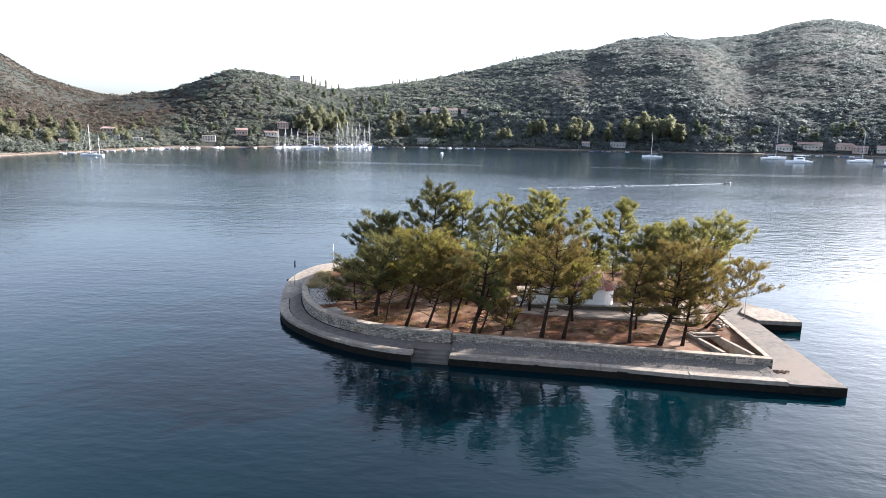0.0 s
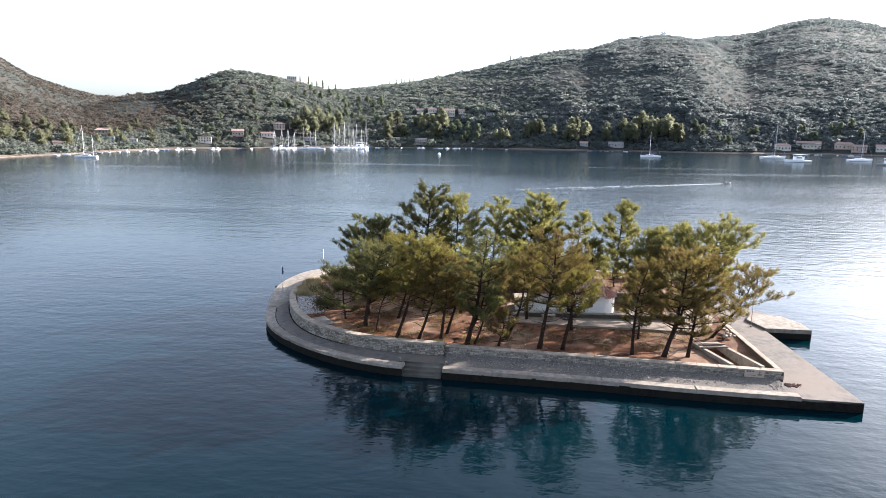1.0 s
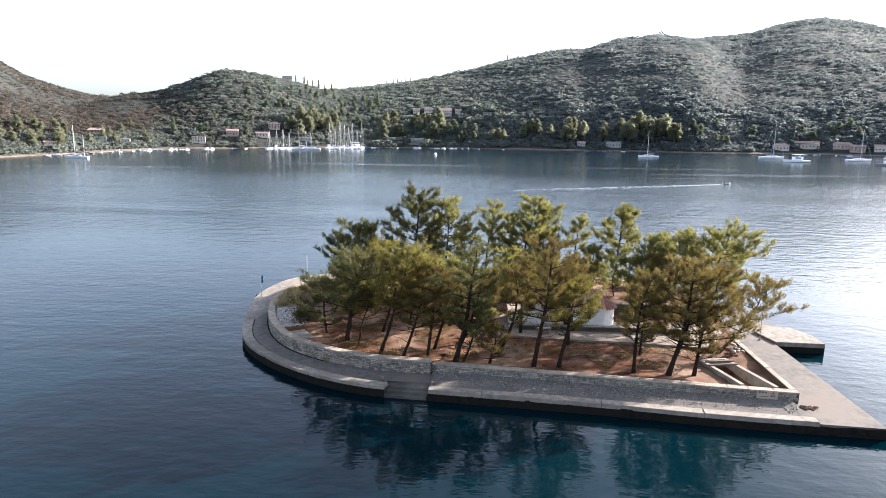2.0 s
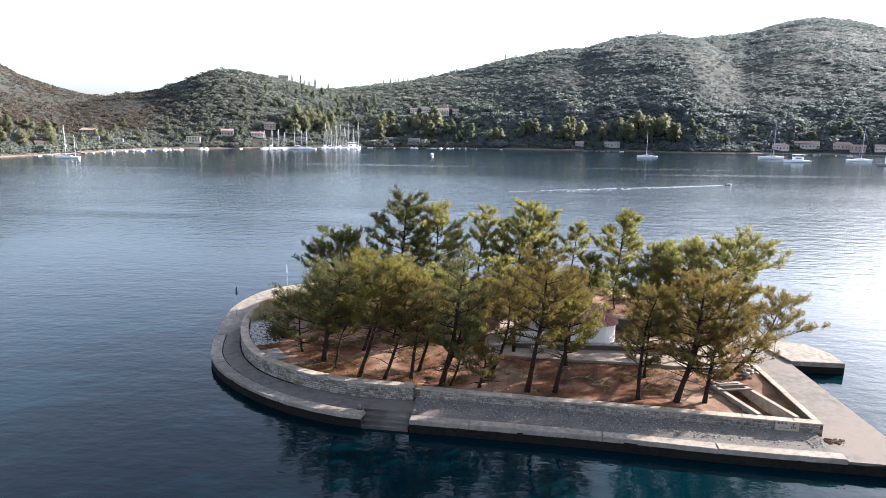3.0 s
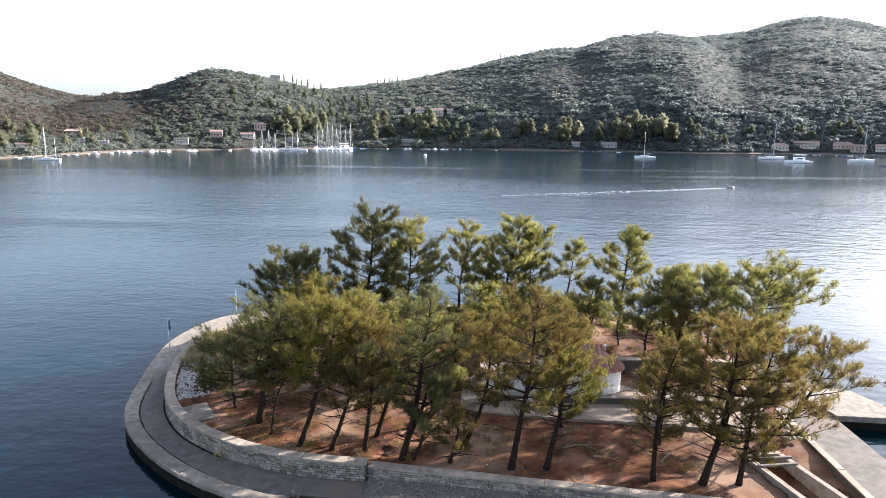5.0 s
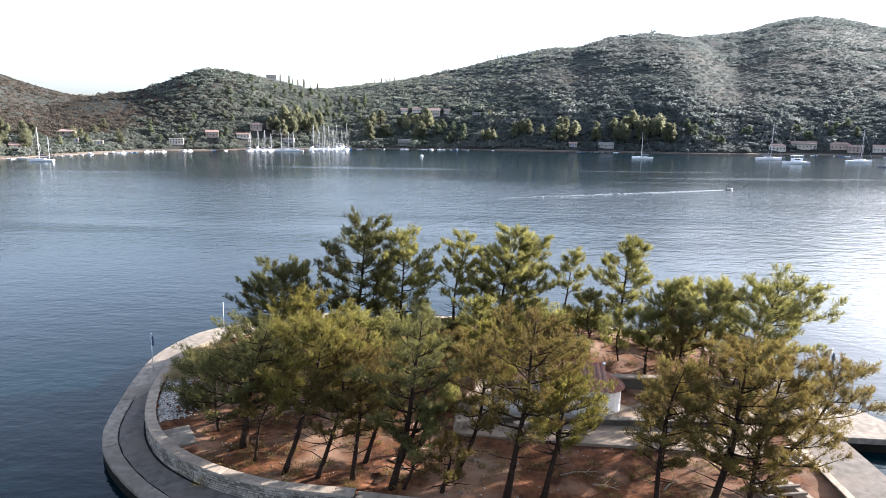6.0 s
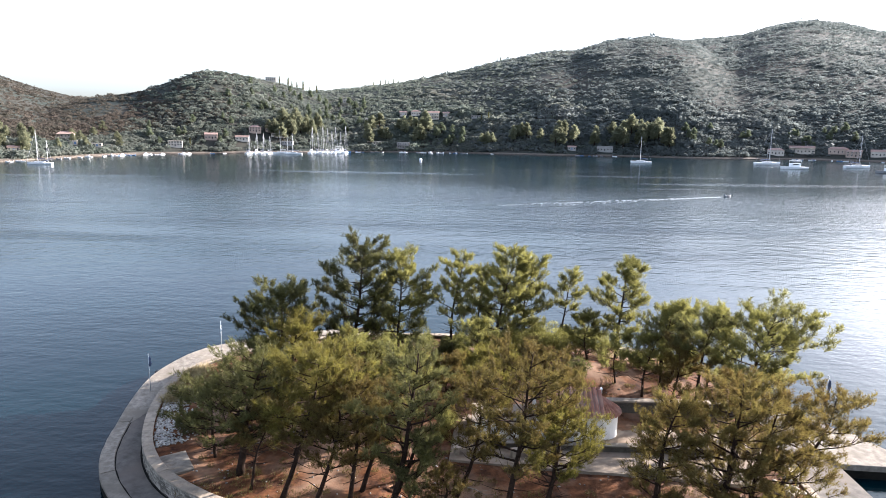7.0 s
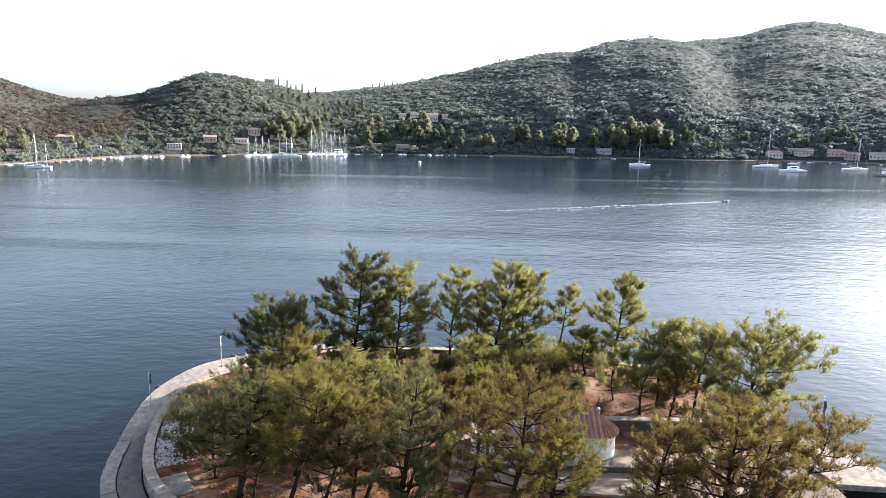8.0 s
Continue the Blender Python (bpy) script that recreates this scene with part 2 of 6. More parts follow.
def mesh_from(name, verts, faces, material, parent=None, smooth=False):
    """verts (n, 3) and faces (m, k) as arrays of one face size."""
    me = bpy.data.meshes.new(name)
    verts, faces = np.asarray(verts, np.float32), np.asarray(faces, np.int32)
    k = faces.shape[1]
    me.vertices.add(len(verts))
    me.vertices.foreach_set("co", verts.ravel())
    me.loops.add(faces.size)
    me.loops.foreach_set("vertex_index", faces.ravel())
    me.polygons.add(len(faces))
    me.polygons.foreach_set("loop_start", np.arange(0, faces.size, k, dtype=np.int32))
    me.polygons.foreach_set("loop_total", np.full(len(faces), k, np.int32))
    if smooth:
        me.polygons.foreach_set("use_smooth", np.ones(len(faces), bool))
    me.update(calc_edges=True)
    me.validate()
    me.materials.append(material)
    ob = new(name, me)
    if parent:
        ob.parent = parent
    return ob


def thing(name, x, y, z, rz=0.0):
    ob = new(name)
    ob.empty_display_size = 0.3
    ob.matrix_basis = pose(x, y, z, 0, 0, rz)
    return ob


def box(bm, x0, x1, y0, y1, z0, z1, m=None):
    vs = [bm.verts.new((m @ Vector(c)) if m else c) for c in
          ((x0, y0, z0), (x1, y0, z0), (x1, y1, z0), (x0, y1, z0), (x0, y0, z1), (x1, y0, z1), (x1, y1, z1), (x0, y1, z1))]
    for f in ((3, 2, 1, 0), (4, 5, 6, 7), (0, 1, 5, 4), (1, 2, 6, 5), (2, 3, 7, 6), (3, 0, 4, 7)):
        bm.faces.new([vs[i] for i in f])
    return vs


def prism(bm, pts, z0, z1):
    """An upright prism over the outline pts; z1 may be a list, one height a corner."""
    n = len(pts)
    z1 = z1 if isinstance(z1, (list, tuple)) else [z1] * n
    lo = [bm.verts.new((p[0], p[1], z0)) for p in pts]
    hi = [bm.verts.new((p[0], p[1], z)) for p, z in zip(pts, z1)]
    for i in range(n):
        j = (i + 1) % n
        bm.faces.new((lo[i], lo[j], hi[j], hi[i]))
    bm.faces.new(hi)
    bm.faces.new(lo[::-1])


def tube(bm, pts, radii, sides=6):
    """A tapered tube along pts."""
    rings = []
    for i, p in enumerate(pts):
        d = (Vector(pts[min(i + 1, len(pts) - 1)]) - Vector(pts[max(i - 1, 0)])).normalized()
        a = d.orthogonal().normalized()
        b = d.cross(a)
        rings.append([bm.verts.new(Vector(p) + float(radii[i]) * (math.cos(2 * math.pi * k / sides) * a + math.sin(2 * math.pi * k / sides) * b)) for k in range(sides)])
    for r, q in zip(rings, rings[1:]):
        for k in range(sides):
            j = (k + 1) % sides
            bm.faces.new((r[k], r[j], q[j], q[k]))
    bm.faces.new(rings[0][::-1])
    bm.faces.new(rings[-1])


def curve_through(pts, step=0.5):
    """A smooth open line through the points, resampled at even steps."""
    p = np.array(pts, float)
    p = np.vstack([2 * p[0] - p[1], p, 2 * p[-1] - p[-2]])
    out = []
    for i in range(1, len(p) - 2):
        for u in np.linspace(0, 1, 24, endpoint=False):
            a, b, c, d = p[i - 1], p[i], p[i + 1], p[i + 2]
            out.append(0.5 * (2 * b + (c - a) * u + (2 * a - 5 * b + 4 * c - d) * u * u + (3 * b - a - 3 * c + d) * u ** 3))
    out.append(p[-2])
    out = np.array(out)
    s = np.r_[0, np.cumsum(np.linalg.norm(np.diff(out, axis=0), axis=1))]
    want = np.linspace(0, s[-1], max(2, int(round(s[-1] / step)) + 1))
    return np.column_stack([np.interp(want, s, out[:, k]) for k in range(out.shape[1])])


def offset(line, d):
    """The line moved by d metres to its left."""
    t = np.gradient(line, axis=0)
    t /= np.linalg.norm(t, axis=1)[:, None]
    return line + d * np.column_stack([-t[:, 1], t[:, 0]])


# ---------------------------------------------------------------- sea
bm = bmesh.new()
rings = [[bm.verts.new((r * math.cos(2 * math.pi * k / 64), 60 + r * math.sin(2 * math.pi * k / 64), 0)) for k in range(64)] for r in (60, 200, 700, 2000, 4700)]
c = bm.verts.new((0, 60, 0))
for k in range(64):
    bm.faces.new((c, rings[0][k], rings[0][(k + 1) % 64]))
    for a, b in zip(rings, rings[1:]):
        bm.faces.new((a[k], b[k], b[(k + 1) % 64], a[(k + 1) % 64]))
water = tagged(part("water", bm, WATER), "calm blue-green sea of the bay with light ripples", "water", kind="structure")

# ---------------------------------------------------------------- far shore and hills
EYE = (-2.0, 0.0)                              # the middle of the bay, from which the shore is drawn by bearing
SHORE = [(-75, 235), (-50, 300), (-38.5, 400), (-34, 430), (-29.5, 475), (-25.5, 502), (-19.5, 514), (-10, 545), (-6.5, 552), (3, 545), (8, 538), (14.2, 550), (19, 543), (22.5, 560), (27, 590), (31.5, 590), (45, 560), (75, 420)]
# crest of each ridge: bearing, distance, height
RIDGES = [
    [(-75, 700, 67), (-52, 900, 117), (-37.5, 927, 87), (-35.6, 927, 67), (-33.5, 926, 55), (-31.2, 926, 45), (-27, 920, 43), (-20, 860, 27), (-12, 860, 0)],
    [(-36, 690, 17.5), (-32, 694, 29.5), (-28.9, 696, 38.5), (-26.3, 696, 43.5), (-24.1, 696, 53.5), (-21.9, 696, 63.5), (-20.5, 696, 65.5), (-18.3, 706, 62.5), (-15.4, 726, 57.5), (-12.6, 746, 49.5), (-10.6, 776, 41.5), (-3, 800, 29.5), (2, 830, 5.5)],
    [(-20, 830, 35.5), (-14.5, 846, 52.5), (-10.1, 866, 60.5), (-4.7, 896, 74.5), (-1.2, 926, 88.5), (2.2, 956, 104.5), (7.1, 996, 123.5), (9.4, 1011, 126.5), (11.7, 1026, 141.5), (14.8, 1046, 150.5), (18.3, 1066, 142.5), (20.5, 1086, 125.5), (24.6, 1106, 101.5), (31.0, 1146, 61.5), (42, 1150, 55.5), (75, 900, 35.5)],
    [(12, 1690, 161), (16.2, 1696, 194), (18.3, 1696, 216), (22.0, 1706, 226), (23.5, 1726, 243), (25.4, 1736, 255), (26.8, 1746, 256), (28.6, 1746, 246), (30.4, 1746, 228), (42, 1750, 161), (75, 1500, 101)],
]


def bearing_table(rows, col):
    a = np.array(rows, float)
    return lambda az: np.interp(az, a[:, 0], a[:, col])


SHORE_R = bearing_table(SHORE, 1)
CREST = [(bearing_table(r, 1), bearing_table(r, 2), r[0][0], r[-1][0]) for r in RIDGES]


def wave(x, y, s, seed=0.0):
    return noise.fractal(Vector((x / s + seed, y / s - seed, seed)), 0.9, 2.1, 4)


def hill_height(x, y):
    az, r = math.degrees(math.atan2(x - EYE[0], y - EYE[1])), math.hypot(x - EYE[0], y - EYE[1])
    d = r - SHORE_R(az) - 5 * wave(x, y, 60, 3.3)
    if d < 0:
        return -2.0 + max(-2.0, d * 0.2)
    h = 0.0
    for dist, top, a0, a1 in CREST:
        if not a0 <= az <= a1:
            continue
        rc, z = dist(az), top(az) + 2.4 + 2.2 * max(0.0, min(1.0, (15 - az) / 4)) + 2.6 * math.exp(-((az - 9) / 5) ** 2) + 4.5 * math.exp(-((az - 17) / 2.4) ** 2)
        u = d / max(rc - SHORE_R(az), 30)
        if u < 1:
            k = u ** 0.85 * (1.25 - 0.25 * u * u) if u < 0.9 else 1.0 - 0.35 * (1 - u)
        else:
            k = math.exp(-((u - 1) * 2.2) ** 2)
        h = max(h, z * k * (1 - math.exp(-d / 18)))
    rough = wave(x, y, 150, 7.7) * 0.022 * h + wave(x, y, 35, 1.2) * min(0.5, 0.015 * h)
    return min(1.2, 0.25 * d) + h + rough * min(1, d / 60)


AZ = np.radians(np.linspace(-74, 74, 330))
RAD = np.r_[np.linspace(225, 480, 22), np.linspace(490, 700, 46), np.linspace(712, 1250, 52), np.linspace(1280, 2100, 28)]
verts = []
for r in RAD:
    for a in AZ:
        x, y = EYE[0] + r * math.sin(a), EYE[1] + r * math.cos(a)
        verts.append((x, y, hill_height(x, y)))
na = len(AZ)
idx = np.arange(len(RAD) * na).reshape(len(RAD), na)
faces = np.stack([idx[:-1, :-1], idx[:-1, 1:], idx[1:, 1:], idx[1:, :-1]], -1).reshape(-1, 4)[:, ::-1]
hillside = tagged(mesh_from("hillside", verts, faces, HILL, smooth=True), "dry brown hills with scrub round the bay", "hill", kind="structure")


def blob_template(seed, sub=1):
    b = bmesh.new()
    bmesh.ops.create_icosphere(b, subdivisions=sub, radius=1)
    rng = np.random.default_rng(seed)
    v = np.array([q.co[:] for q in b.verts])
    f = np.array([[q.index for q in p.verts] for p in b.faces])
    b.free()
    v *= rng.uniform(0.7, 1.12, (len(v), 1))
    return v, f


def leafy_template(seed, n, size):
    """A ragged bush of n loose leaf sprays inside a unit dome."""
    rng = np.random.default_rng(seed)
    d = rng.normal(0, 1, (n, 3))
    d /= np.linalg.norm(d, axis=1)[:, None]
    c = d * rng.uniform(0.35, 1.0, (n, 1)) ** 0.5 * [1, 1, 0.95]
    a = rng.normal(0, 1, (n, 3))
    b = np.cross(a, d + rng.normal(0, 0.5, (n, 3)))
    a /= np.linalg.norm(a, axis=1)[:, None]
    b /= np.linalg.norm(b, axis=1)[:, None]
    k = size * rng.uniform(0.7, 1.25, (n, 1))
    v = np.stack([c - a * k * 0.6 - b * k * 0.35, c + a * k * 0.6 - b * k * 0.35, c + b * k * 0.75], 1).reshape(-1, 3)
    return v, np.arange(3 * n).reshape(-1, 3)


# plots of the houses round the bay, kept clear of scrub
HOUSE_SITES = [(-262.9, 432.7), (-252.8, 423.9), (-244.3, 434.4), (-209.3, 474.9), (-191.4, 495.8), (-166.9, 523.7), (-157.6, 532.5), (-150, 529.7), (-172, 508), (-141, 523), (-89.2, 612.2), (-129.1, 701), (-31.3, 624), (-48, 636), (-60.4, 638), (-19, 628), (-52.6, 560), (-78, 566), (113.3, 545), (87, 546), (243.1, 530), (266, 536), (290.2, 528.5), (297, 519.5), (313, 513.5), (9.3, 616), (-203, 688), (-255, 372)]


def scatter_woods():
    """Low maquis on all slopes: grey-green on most, dry and brownish on the western hill, haze-pale to the east."""
    rng = np.random.default_rng(5)
    kinds = {"green": ([], [], [0]), "dry": ([], [], [0]), "pale": ([], [], [0])}
    temps = []
    for k in range(18):
        temps.append(leafy_template(50 + k, (48, 28, 17)[k // 6], (0.44, 0.5, 0.58)[k // 6]))
    # slopes that face the bay, and not the hidden backs of the ridges
    rs = np.arange(400, 1860, 12.0)
    bearings = np.radians(np.arange(-47, 48, 0.75))
    rise = np.array([[hill_height(EYE[0] + q * math.sin(b), EYE[1] + q * math.cos(b)) / q for q in rs] for b in bearings]) - 16 / rs
    crest_line = np.maximum.accumulate(rise, axis=1)
    sites = np.array(HOUSE_SITES)
    site_az, site_r = np.arctan2(sites[:, 0] + 2, sites[:, 1]), np.hypot(sites[:, 0] + 2, sites[:, 1])
    made = 0
    while made < 60000:
        az = math.radians(rng.uniform(-46, 46))
        r = rng.uniform(0, 1) ** 1.15 * 1450 + 400
        d = r - SHORE_R(math.degrees(az))
        near = rng.uniform() < 0.13
        if near:
            d = rng.uniform(3.5, 95)
            r = SHORE_R(math.degrees(az)) + d
        if d < 3.5 or r > 1850:
            continue
        x, y = EYE[0] + r * math.sin(az), EYE[1] + r * math.cos(az)
        dens = (1.0 if az > -0.42 else 0.75) + 0.5 * wave(x, y, 80, 4.4) + (0.25 if d < 120 or r > 800 and az > -0.3 else 0)
        if rng.uniform() > dens:
            continue
        if (((x - sites[:, 0]) ** 2 + (y - sites[:, 1]) ** 2 < 40) | ((np.abs(math.atan2(x + 2, y) - site_az) < 0.009) & (site_r > r) & (site_r - r < 11))).any():
            continue
        z = hill_height(x, y)
        if (z + 5 - 16) / r < crest_line[int(round((math.degrees(az) + 47) / 0.75)), min(len(rs) - 1, int((r - 400) / 12))]:
            continue
        far = r > 640
        s = min(4.0, 1.12 * math.exp(rng.normal(0.42, 0.36))) * (1.3 if wave(x, y, 90, 9.1) > 0.1 else 0.85) * (1.0 if r < 850 else 1.12 if r < 1150 else 1.4)
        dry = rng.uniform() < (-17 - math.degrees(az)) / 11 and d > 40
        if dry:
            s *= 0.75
        v, f = temps[rng.integers(12, 18) if r > 900 else rng.integers(6, 12) if far or s < 2.2 else rng.integers(0, 6)]
        tall = max(0.5, min(0.75, 0.75 - 0.25 * (d - 60) / 120))       # low scrub higher up, flattened so it shades itself less
        if rng.uniform() < 0.05:
            tall = 0.9
        a = rng.uniform(0, 6.28)
        R = np.array([[math.cos(a), -math.sin(a), 0], [math.sin(a), math.cos(a), 0], [0, 0, 1]])
        w = (v * [s, s, s * rng.uniform(0.6, 1.1) * tall]) @ R.T + [x, y, z + 0.5 * s * tall]
        # distance haze is painted in by paler leaves far off and eastward
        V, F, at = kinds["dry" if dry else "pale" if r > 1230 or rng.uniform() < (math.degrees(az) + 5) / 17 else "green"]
        V.append(w)
        F.append(f + at[0])
        at[0] += len(w)
        made += 1
    for key, material, label in (("green", SCRUB, "grey-green maquis and pines covering the hills"), ("dry", SCRUB_DRY, "dry brownish heath scrub on the western hill"), ("pale", SCRUB_HAZED, "pale grey-green scrub on the eastern slopes, distance haze coloured in")):
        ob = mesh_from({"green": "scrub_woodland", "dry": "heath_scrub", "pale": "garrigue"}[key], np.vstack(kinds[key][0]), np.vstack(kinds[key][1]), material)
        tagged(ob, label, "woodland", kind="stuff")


scatter_woods()

# ---------------------------------------------------------------- islet: quay, wall, ground
EDGE_FRONT = curve_through([(25.0, 40.6), (15.2, 41.6), (7.0, 42.8), (-4.2, 44.1)], 1.0)
EDGE_LEFT = curve_through([(-7.3, 44.45), (-9.2, 44.85), (-11.6, 45.75), (-13.8, 46.9), (-16.1, 48.5), (-18.0, 50.15), (-19.65, 51.95), (-20.85, 53.75), (-21.75, 55.8), (-22.55, 58.5), (-23.35, 62.0), (-23.8, 65.5), (-23.5, 68.0), (-22.5, 70.6), (-21.2, 72.6), (-19.5, 73.9), (-17.4, 75.2), (-13.5, 77.4), (-8.5, 79.0)], 0.8)
EDGE_BACK = curve_through([(-8.5, 79.0), (-1.4, 79.2), (6, 78.3), (14, 77.2), (21.5, 74.5), (25.2, 69.5), (26.3, 64.5), (27.6, 62.2)], 1.2)
PIER = [(28.6, 60.5), (29.4, 58.4), (29.3, 56.2), (25.2, 56.5)]
WALL_LEFT = curve_through([(-4.15, 47.15), (-6.1, 47.3), (-8.4, 47.65), (-10.4, 48.25), (-12.6, 49.2), (-15.0, 50.7), (-16.6, 52.1), (-18.1, 54.0), (-19.2, 56.0), (-20.3, 58.8), (-21.1, 61.8), (-21.4, 64.0), (-21.4, 66.3), (-20.7, 68.4), (-19.2, 70.6), (-16.6, 73.0), (-12.8, 75.5), (-8.5, 77.0), (-1.4, 77.5), (3.5, 77.1), (9, 76.3), (15.6, 75.0), (20.0, 72.5), (22.0, 68.0)], 0.6)
WALL_FRONT = curve_through([(21.1, 43.95), (9.0, 45.55), (-4.15, 47.35)], 0.6)
QUAY_Z, CURB_Z, WALL_Z, LOW_WALL_Z = 0.74, 0.86, 1.80, 1.55

quay_outline = [tuple(p) for p in np.vstack([EDGE_FRONT, [(-4.2, 45.5), (-7.3, 45.75)], EDGE_LEFT, EDGE_BACK[1:], PIER])]
bm = bmesh.new()
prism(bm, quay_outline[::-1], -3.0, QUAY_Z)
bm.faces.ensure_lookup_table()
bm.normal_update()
# side faces take the darker concrete, the top the paler one
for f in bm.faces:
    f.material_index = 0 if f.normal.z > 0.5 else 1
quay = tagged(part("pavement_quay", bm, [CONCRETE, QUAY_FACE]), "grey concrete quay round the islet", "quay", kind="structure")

bm = bmesh.new()
ring_out = np.array(quay_outline[::-1])
cen = np.array([0.5, 60.0])
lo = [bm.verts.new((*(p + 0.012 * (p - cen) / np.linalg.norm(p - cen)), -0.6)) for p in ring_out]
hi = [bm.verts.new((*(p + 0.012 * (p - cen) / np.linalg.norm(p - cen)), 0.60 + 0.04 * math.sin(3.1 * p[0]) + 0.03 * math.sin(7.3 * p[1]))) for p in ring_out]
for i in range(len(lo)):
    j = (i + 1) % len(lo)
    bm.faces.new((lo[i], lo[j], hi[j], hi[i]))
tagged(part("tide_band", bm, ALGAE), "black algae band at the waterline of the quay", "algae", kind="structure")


def ground_z(x, y):
    """The earth of the islet: level by the wall, rising to a bank behind the chapel."""
    z = 1.32 + 0.22 * max(0, min(1, (y - 50) / 5)) + 1.3 * math.exp(-((x - 9) / 11) ** 2 - ((y - 67.5) / 5.0) ** 2)
    z += 0.08 * wave(x, y, 2.2, 2.0) + 0.03 * wave(x, y, 0.6, 5.0)
    if 17.75 - 0.27 * (y - 45) < x < 21.0 and 44.4 < y < 50.0:
        z = 0.62 + 0.05 * wave(x, y, 0.7)
    return z


def inside_line(n_rad=60):
    inner = np.vstack([offset(WALL_FRONT, -0.3), offset(WALL_LEFT, -0.3), [(22.3, 64.0), (21.4, 56.2), (21.2, 50.0)]])
    c0 = np.array([1.0, 61.0])
    V, F = [], []
    n = len(inner)
    for i in range(n_rad + 1):
        u = (i / n_rad) ** 0.85
        for p in inner:
            q = c0 + (p - c0) * u
            V.append((q[0], q[1], ground_z(*q)))
    for i in range(n_rad):
        for k in range(n):
            j = (k + 1) % n
            F.append((i * n + k, i * n + j, (i + 1) * n + j, (i + 1) * n + k))
    F = [f[::-1] for f in F]
    return V, F


V, F = inside_line()
ground = tagged(mesh_from("ground", V, F, EARTH, smooth=True), "reddish earth strewn with pine needles inside the wall", "ground", kind="structure")


def strip_wall(name, line, thick, z0, z1, label):
    """Core of a wall: line is its outer foot, thick is towards the inside (to the line's right)."""
    bm = bmesh.new()
    a, b = line, offset(line, -thick)
    prism(bm, [tuple(p) for p in a] + [tuple(p) for p in b[::-1]], z0, z1)
    bmesh.ops.recalc_face_normals(bm, faces=bm.faces[:])
    return tagged(part(name, bm, MORTAR), label, "wall", kind="structure")


wall_left = strip_wall("wall_west", WALL_LEFT, 0.5, 0.3, WALL_Z - 0.1, "curved dry-stone parapet wall of grey limestone with flat coping")
wall_front = strip_wall("wall_south", WALL_FRONT, 0.5, 0.3, LOW_WALL_Z - 0.1, "low grey limestone wall along the landing quay")
wall_right = strip_wall("wall_east", curve_through([(21.35, 56.0), (21.1, 44.5)], 0.6), 0.35, 0.3, 1.5, "low rendered wall beside the broad quay")


